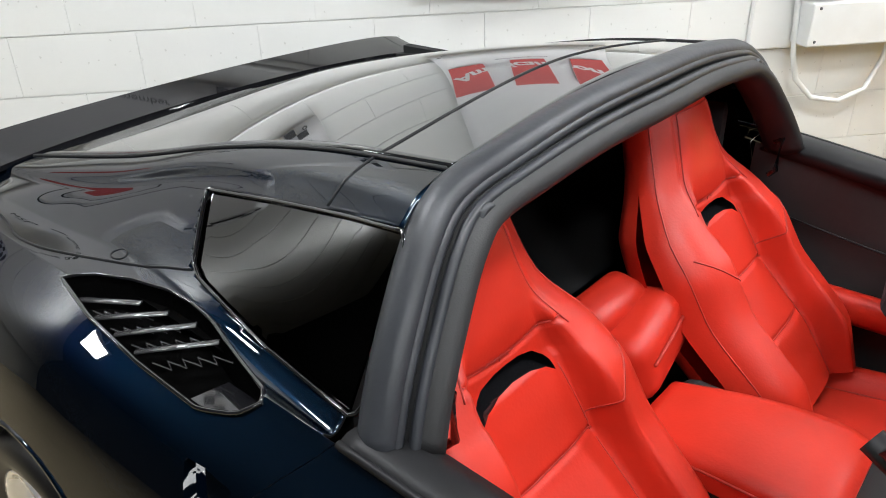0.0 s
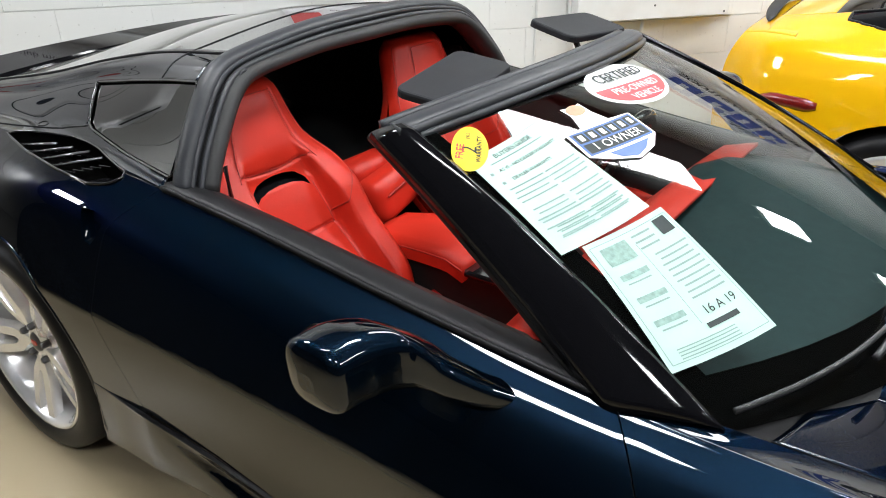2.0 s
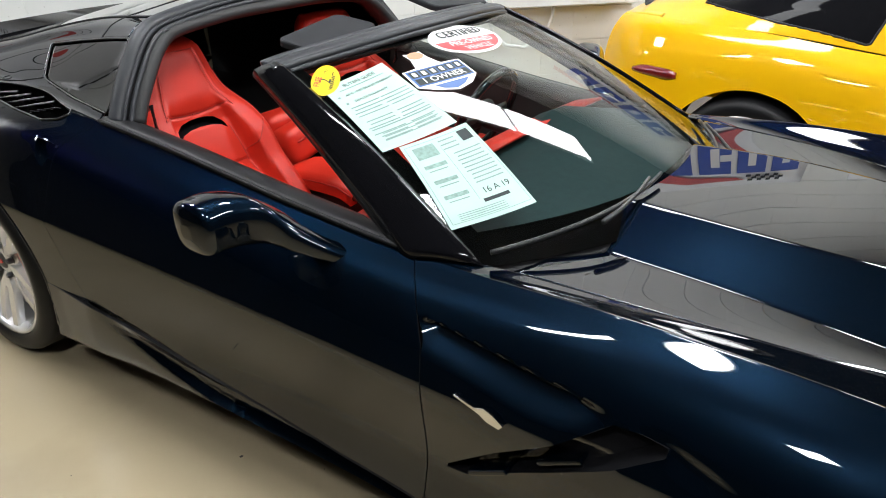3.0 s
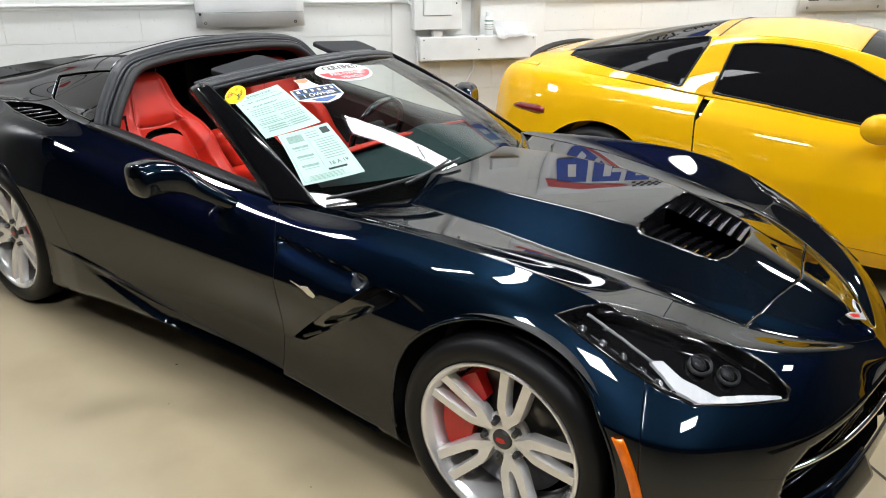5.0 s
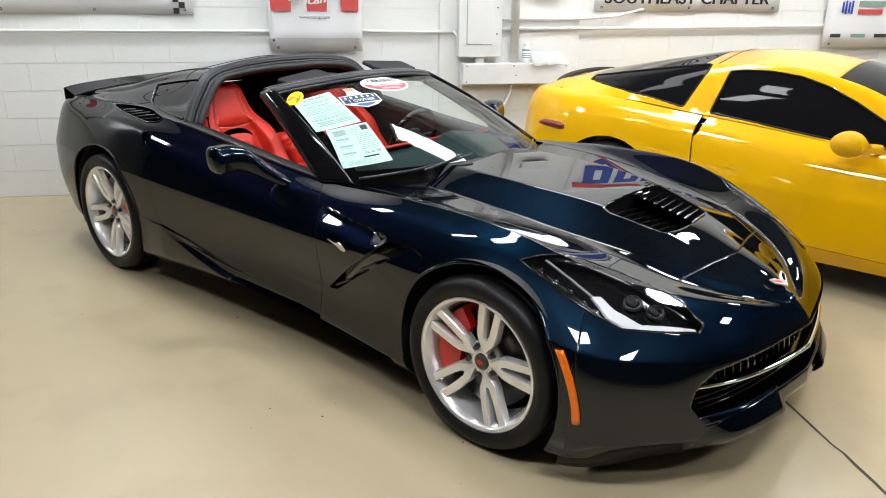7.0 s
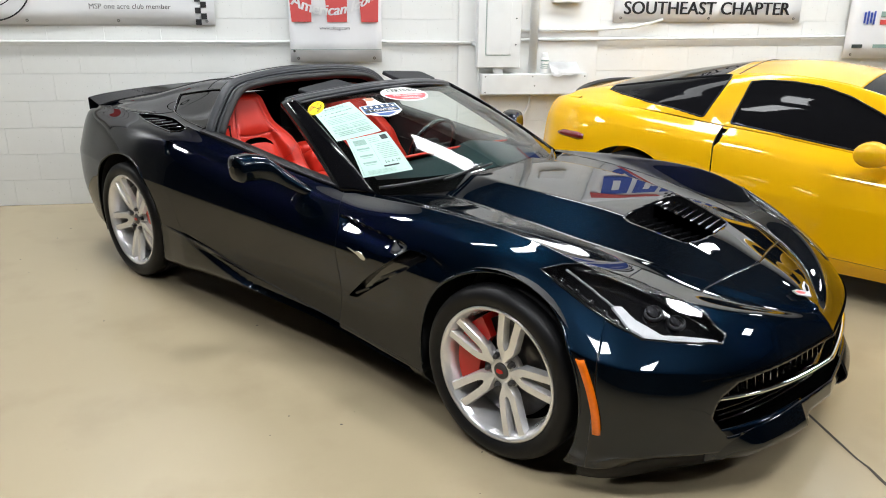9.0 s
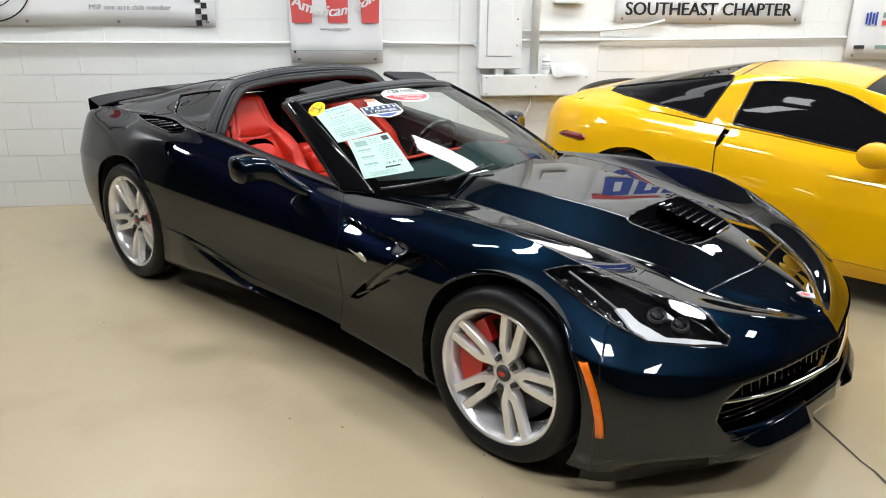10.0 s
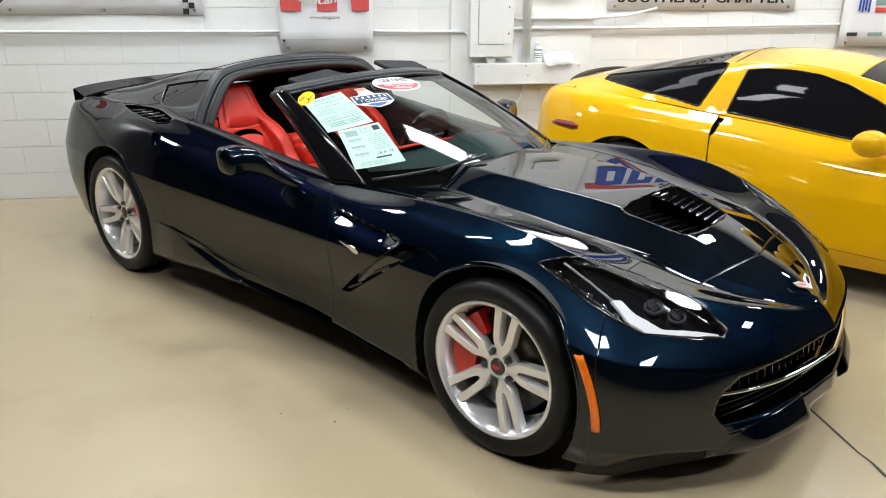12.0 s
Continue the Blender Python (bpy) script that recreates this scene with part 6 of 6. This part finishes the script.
wall_box("nipple", 3.57, 3.64, 1.004, 1.06, .07, M_METALWHITE, "short white conduit nipple between boxes", "conduit").matrix_basis = wall_place(3.57, .04, 1.004)
wall_pipe("vertical_conduit", [(3.895, .075, 1.0), (3.895, .075, 2.6)], .034, "thick white vertical conduit into the trough")
wall_pipe("wall_conduit", [(-6.9, .03, 1.25), (1.9, .03, 1.25), (2.6, .03, 1.262), (2.75, .03, 1.25), (3.42, .035, 1.245)], .0125, "thin white horizontal conduit along the wall")
wall_pipe("wall_conduit", [(3.775, .045, 1.27), (5.2, .03, 1.28), (6.7, .03, 1.30), (11.9, .03, 1.30)], .0125, "thin white horizontal conduit along the wall")
wall_pipe("wall_conduit", [(3.775, .045, 1.345), (4.45, .04, 1.35), (4.75, .05, 1.37), (5.0, .03, 1.43)], .011, "thin white bent conduit on the wall")
wall_pipe("white_cable", [(3.40, .04, 1.245), (3.425, .05, 1.22), (3.44, .05, 1.1), (3.47, .06, .80), (3.50, .06, .70), (3.58, .07, .62), (3.70, .08, .60), (3.82, .07, .64), (3.885, .05, .75), (3.90, .05, .84)], .011, "white flexible conduit looping below the trough")
def paper_bm():
    """A torn sheet that curls forward at its ragged lower edge."""
    bm = bmesh.new()
    grid = []
    rag = [.020, .004, .0, .012, .016, .010, .018, .026, .030]
    for i in range(9):
        col = [bm.verts.new((.03 * i, .012 * (1 - j / 5) ** 2 * -1 + .10 * (j / 5) ** 2, rag[i] + (.11 - rag[i]) * j / 5)) for j in range(6)]
        grid.append(col)
    for a, b in zip(grid, grid[1:]):
        for j in range(5):
            bm.faces.new((a[j], b[j], b[j + 1], a[j + 1]))
    bmesh.ops.solidify(bm, geom=bm.faces[:], thickness=.001)
    return bm


can = part("spray_can", lathe_bm([(.001, 0), (.030, 0), (.032, .004), (.032, .118), (.026, .128), (.024, .130)], 28), M_STICKW, smooth=True)
can.matrix_basis = wall_place(3.995, .085, 1.008) @ pose(0, 0, 0, 90, 0, 0)
tagged(can, "white spray can with a grey printed label on the trough", "spray can")
part("can_cap", lathe_bm([(.001, .160), (.020, .160), (.024, .154), (.025, .130)], 24), M_METALWHITE, can, "white plastic cap", True)
for k, (z, hgt) in enumerate(((.095, .012), (.070, .006), (.055, .006), (.040, .006))):
    part("can_print", lathe_bm([(.0326, z), (.0326, z + hgt)], 28), M_FAINT, can, "grey printed band", True)
paper_flag = part("torn_paper", paper_bm(), M_STICKW)
paper_flag.matrix_basis = wall_place(4.035, .148, .985)
tagged(paper_flag, "loose white paper strip curling off the wall", "paper")
wall_box("small_wall_box", 4.04, 4.29, 1.557, 1.75, .07, M_METALWHITE, "small white metal wall box", "electrical box").matrix_basis = wall_place(4.04, .022, 1.557)
wall_box("wall_pilaster", 3.285, 3.30, .0, 3.6, .012, M_MORTAR, "thin white vertical joint strip", "wall trim", kind="structure")

M_VINYL = mat("white_banner_vinyl", (0.74, 0.74, 0.75), 0.45, grain=(2, 0.03), bump=(3, 0.15, 0.01))
M_BANRED = mat("red_banner_print", (0.55, 0.075, 0.07), 0.45, grain=(6, 0.25))
M_BANBLUE = mat("blue_banner_print", (0.03, 0.07, 0.35), 0.45, grain=(6, 0.15))
M_BLACKPRINT = mat("black_banner_print", (0.012, 0.012, 0.014), 0.5, grain=(20, 0.2))


def banner(x0, x1, z0, z1, label):
    nx, nz = 14, 8
    rows = []
    rnd = random.Random(int(x0 * 10) + 77)
    ph = rnd.random() * 6
    for i in range(nx + 1):
        rows.append([(i / nx * (x1 - x0), -.012 - .008 * math.sin(ph + i * .8) * (1 - j / nz), j / nz * (z1 - z0)) for j in range(nz + 1)])
    g = np.array(rows)
    ob = mesh_object("wall_banner", g.reshape(-1, 3), grid_faces(g.shape).tolist(), M_VINYL)
    solid(ob, .0015)
    ob.matrix_basis = wall_place(x0, .006, z0)
    tagged(ob, label, "banner", "wall banners")
    for x in np.linspace(.06, x1 - x0 - .06, max(2, int((x1 - x0) / .5))):
        part("grommet", lathe_bm([(.005, -.003), (.009, -.004), (.011, 0)], 12), M_ALUDARK, ob, "", True).matrix_basis = pose(x, -.024, .03)
    return ob


def print_on(ob, name, outline, m, z=0.0, label=""):
    bm = prism_bm(outline, .0012, m=pose(0, -.0235 - z, 0, 90, 0, 0))
    return part(name, bm, m, ob, label)


def flat_text(ob, body, size, x, z, m, stretch=1.0, dy=0.0):
    return lettering("banner_text", body, size, m, ob, pose(x, -.0245 - dy, z, 90, 0, 0), stretch)


b1 = banner(-1.25, 1.415, 1.372, 2.25, "white club banner with a round badge and checkered edge")
flat_text(b1, "MSP one acre club member", .052, 2.06, .13, M_BLACKPRINT)
for k in range(2):
    for j in range(20):
        if (k + j) % 2 == 0:
            print_on(b1, "checker_square", rect(.042, .042, 2.545 + .042 * k, .022 + .042 * j), M_BLACKPRINT)
            print_on(b1, "checker_square", rect(.042, .042, .06 + .042 * k, .022 + .042 * j), M_BLACKPRINT)
ring = [(1.10 + .30 * math.cos(t), .30 + .30 * math.sin(t)) for t in np.linspace(0, math.tau, 48, endpoint=False)]
for r, w in ((.30, .010), (.20, .008)):
    part("badge_ring", lathe_bm([(r - w, -.026), (r, -.026), (r, -.024)], 64), M_BLACKPRINT, b1, "black round badge line").matrix_basis = pose(1.10, 0, .32)
print_on(b1, "badge_shape", ellipse(.30, .16, 30, 1.10, .36), M_BANRED, label="red badge shape")
print_on(b1, "badge_shape", rect(.10, .02, 1.10, .20), M_BLACKPRINT)

b2 = banner(1.965, 2.672, 1.10, 2.35, "white club banner with red striped emblem")
b2.matrix_basis = wall_place(1.965, .044, 1.10)
for x0, x1 in ((.0, .16), (.27, .43), (.53, .67)):
    print_on(b2, "emblem_stripe", [(x0 + .02, .30), (x1 + .01, .30), (x1 + .02, .62), (x0, .62)], M_BANRED, label="faded red stripe")
for dx in (-.004, 0, .004):
    lettering("banner_text", "American Icon", .115, M_STICKW, b2, pose(.345 + dx, -.0262, .385, 90, 0, 0), .93, "white script lettering", shape=lambda co: Vector((co.x + .25 * co.y, co.y + 1.0 * co.x**2 + .06 * co.x, co.z)))
flat_text(b2, "www.clocg.com", .036, .345, .255, M_BLACKPRINT)
print_on(b2, "lower_seam", rect(.70, .003, .352, .095), M_FAINT)
print_on(b2, "screw_head", ellipse(.018, .018, 12, .03, .085), M_BLACKPRINT)

b3 = banner(4.575, 6.232, 1.412, 2.25, "white banner lettered SOUTHEAST CHAPTER with a blue logo")
for dx in (-.004, 0, .004):
    flat_text(b3, "SOUTHEAST CHAPTER", .145, .815 + dx, .104, M_BLACKPRINT, 1.0, .0004 + .1 * abs(dx))
for k in range(4):
    x = .12 + .36 * k
    print_on(b3, "logo_block", [(x, .27), (x + .30, .27), (x + .36, .66), (x + .06, .66)], M_BANBLUE, label="bold blue logo block")
    print_on(b3, "logo_cut", [(x + .12, .36), (x + .20, .36), (x + .235, .57), (x + .155, .57)], M_VINYL, .0014)
    if k % 2:
        print_on(b3, "logo_cut", [(x + .22, .43), (x + .325, .43), (x + .335, .50), (x + .23, .50)], M_VINYL, .0014)
print_on(b3, "logo_swoosh", [(.05, .60), (.45, .70), (.9, .72), (1.0, .76), (.45, .78), (.1, .72)], M_BANRED, .0016, "red swoosh")
for k in range(8):
    for j in range(3):
        if (k + j) % 2 == 0:
            print_on(b3, "checker_square", rect(.05, .03, 1.03 + .05 * k + .015 * j, .70 + .03 * j), M_BLACKPRINT, .0016)

b4 = banner(6.675, 8.2, 1.12, 2.2, "white sponsor banner with small coloured marks")
b4.matrix_basis = wall_place(6.675, .044, 1.12)
for k in range(4):
    print_on(b4, "sponsor_mark", rect(.018, .09 + .02 * (k % 2), .14 + .03 * k, .335), M_BANBLUE, label="blue bar mark")
print_on(b4, "sponsor_bar", rect(.26, .045, .42, .365), M_FAINT)
print_on(b4, "sponsor_bar", rect(.24, .040, .41, .30), M_BANRED)
for k, (w, m) in enumerate(((.10, M_INK), (.14, M_FAINT), (.12, M_INK), (.09, M_BANBLUE), (.14, M_FAINT), (.10, M_INK))):
    print_on(b4, "sponsor_bar", rect(w, .030, .11 + .22 * k, .10), m)

b5 = banner(8.5, 10.6, 1.3, 2.3, "white event banner with dark printed bars")
print_on(b5, "sponsor_bar", rect(1.2, .12, 1.0, .5), M_FAINT)


# ---- floor details ----
def floor_crack():
    pts = [(1.0, -.02), (1.05, -.05), (1.10, -.10), (1.17, -.16), (1.24, -.225), (1.30, -.27), (1.42, -.38), (1.6, -.53), (1.85, -.74), (2.2, -1.05)]
    back = [(.9, .07), (.6, .33), (.2, .68)]
    rnd = random.Random(3)
    chain = list(reversed(back)) + pts
    bm = bmesh.new()
    prev = None
    for i, (x, y) in enumerate(chain):
        w = .0035 + .002 * rnd.random()
        j = .004 * (rnd.random() - .5)
        a, b = bm.verts.new((x - w + j, y - w, .0012)), bm.verts.new((x + w + j, y + w, .0012))
        if prev:
            bm.faces.new((prev[0], a, b, prev[1]))
        prev = (a, b)
    ob = part("floor_joint", bm, M_CRACK)
    tagged(ob, "dark saw-cut joint running across the floor", "floor joint", kind="structure")


M_CRACK = mat("dark_joint_filler", (0.05, 0.04, 0.03), 0.8, grain=(40, 0.4))
floor_crack()


def floor_specks():
    rnd = random.Random(11)
    bm = bmesh.new()
    for _ in range(170):
        x, y = rnd.uniform(-4.2, 3.0), rnd.uniform(-2.6, 2.6)
        r = rnd.uniform(.0015, .006) * rnd.uniform(.5, 1.2)
        n = rnd.randint(5, 7)
        vs = [bm.verts.new((x + r * rnd.uniform(.6, 1.4) * math.cos(k * math.tau / n), y + r * rnd.uniform(.6, 1.4) * math.sin(k * math.tau / n), .0010)) for k in range(n)]
        bm.faces.new(vs)
    ob = part("floor_specks", bm, M_CRACK)
    tagged(ob, "dark specks and chips scattered over the floor", "dirt", kind="stuff")


floor_specks()


# ---- concrete blocks of the back wall ----
def build_blocks():
    bw, bh, joint = .4064, .2032, .0032
    shared = {}

    def block_mesh(w):
        key = round(w, 3)
        if key not in shared:
            bm = box_bm((w - joint * .35, .006, bh - joint * 1.4), (0, 0, 0), .0006, 1)
            me = bpy.data.meshes.new("block")
            bm.to_mesh(me)
            bm.free()
            me.materials.append(M_BLOCK)
            shared[key] = me
        return shared[key]

    rest = bmesh.new()
    near = 0
    wall = HALL["wall_north"]
    for row in range(18):
        z = (row + .5) * bh
        if z + bh / 2 > CEIL:
            break
        start = -7.0 + (.08 if row % 2 else .283)
        n = int((ROOM[1] - start) / bw)
        for k in range(n):
            x = start + (k + .5) * bw
            if -1.0 < x < 7.4 and z < 1.75 and near < 300:
                ob = new("block", block_mesh(bw))
                ob.parent = wall
                ob.matrix_basis = pose(x, .001, z)
                near += 1
            else:
                box_bm((bw - joint * .35, .006, bh - joint * 1.4), (x, .001, z), bm=rest)
    ob = part("block_rest", rest, M_BLOCK, wall, "white painted concrete blocks")
    ob["kind"] = "stuff"


def block_material():
    m = mat("white_block_paint", (0.76, 0.765, 0.745), 0.55, grain=(5, 0.04), stains=(1.7, 0.16, (0.58, 0.56, 0.50)), bump=(70, 0.12, 0.004))
    # open pores in the block face, painted over but still dark inside
    nt = m.node_tree
    b = nt.nodes["Principled BSDF"]
    co = nt.nodes.new("ShaderNodeTexCoord").outputs["Object"]
    v = nt.nodes.new("ShaderNodeTexNoise")
    v.inputs["Scale"].default_value, v.inputs["Detail"].default_value = 48, 3
    nt.links.new(co, v.inputs["Vector"])
    r = nt.nodes.new("ShaderNodeMapRange")
    r.inputs["From Min"].default_value, r.inputs["From Max"].default_value = .69, .74
    r.inputs["To Max"].default_value = .35
    nt.links.new(v.outputs["Fac"], r.inputs["Value"])
    mix = nt.nodes.new("ShaderNodeMix")
    mix.data_type = "RGBA"
    nt.links.new(b.inputs["Base Color"].links[0].from_socket, mix.inputs["A"])
    mix.inputs["B"].default_value = (.33, .32, .29, 1)
    nt.links.new(r.outputs["Result"], mix.inputs["Factor"])
    nt.links.new(mix.outputs["Result"], b.inputs["Base Color"])
    return m


M_BLOCK = block_material()
build_blocks()
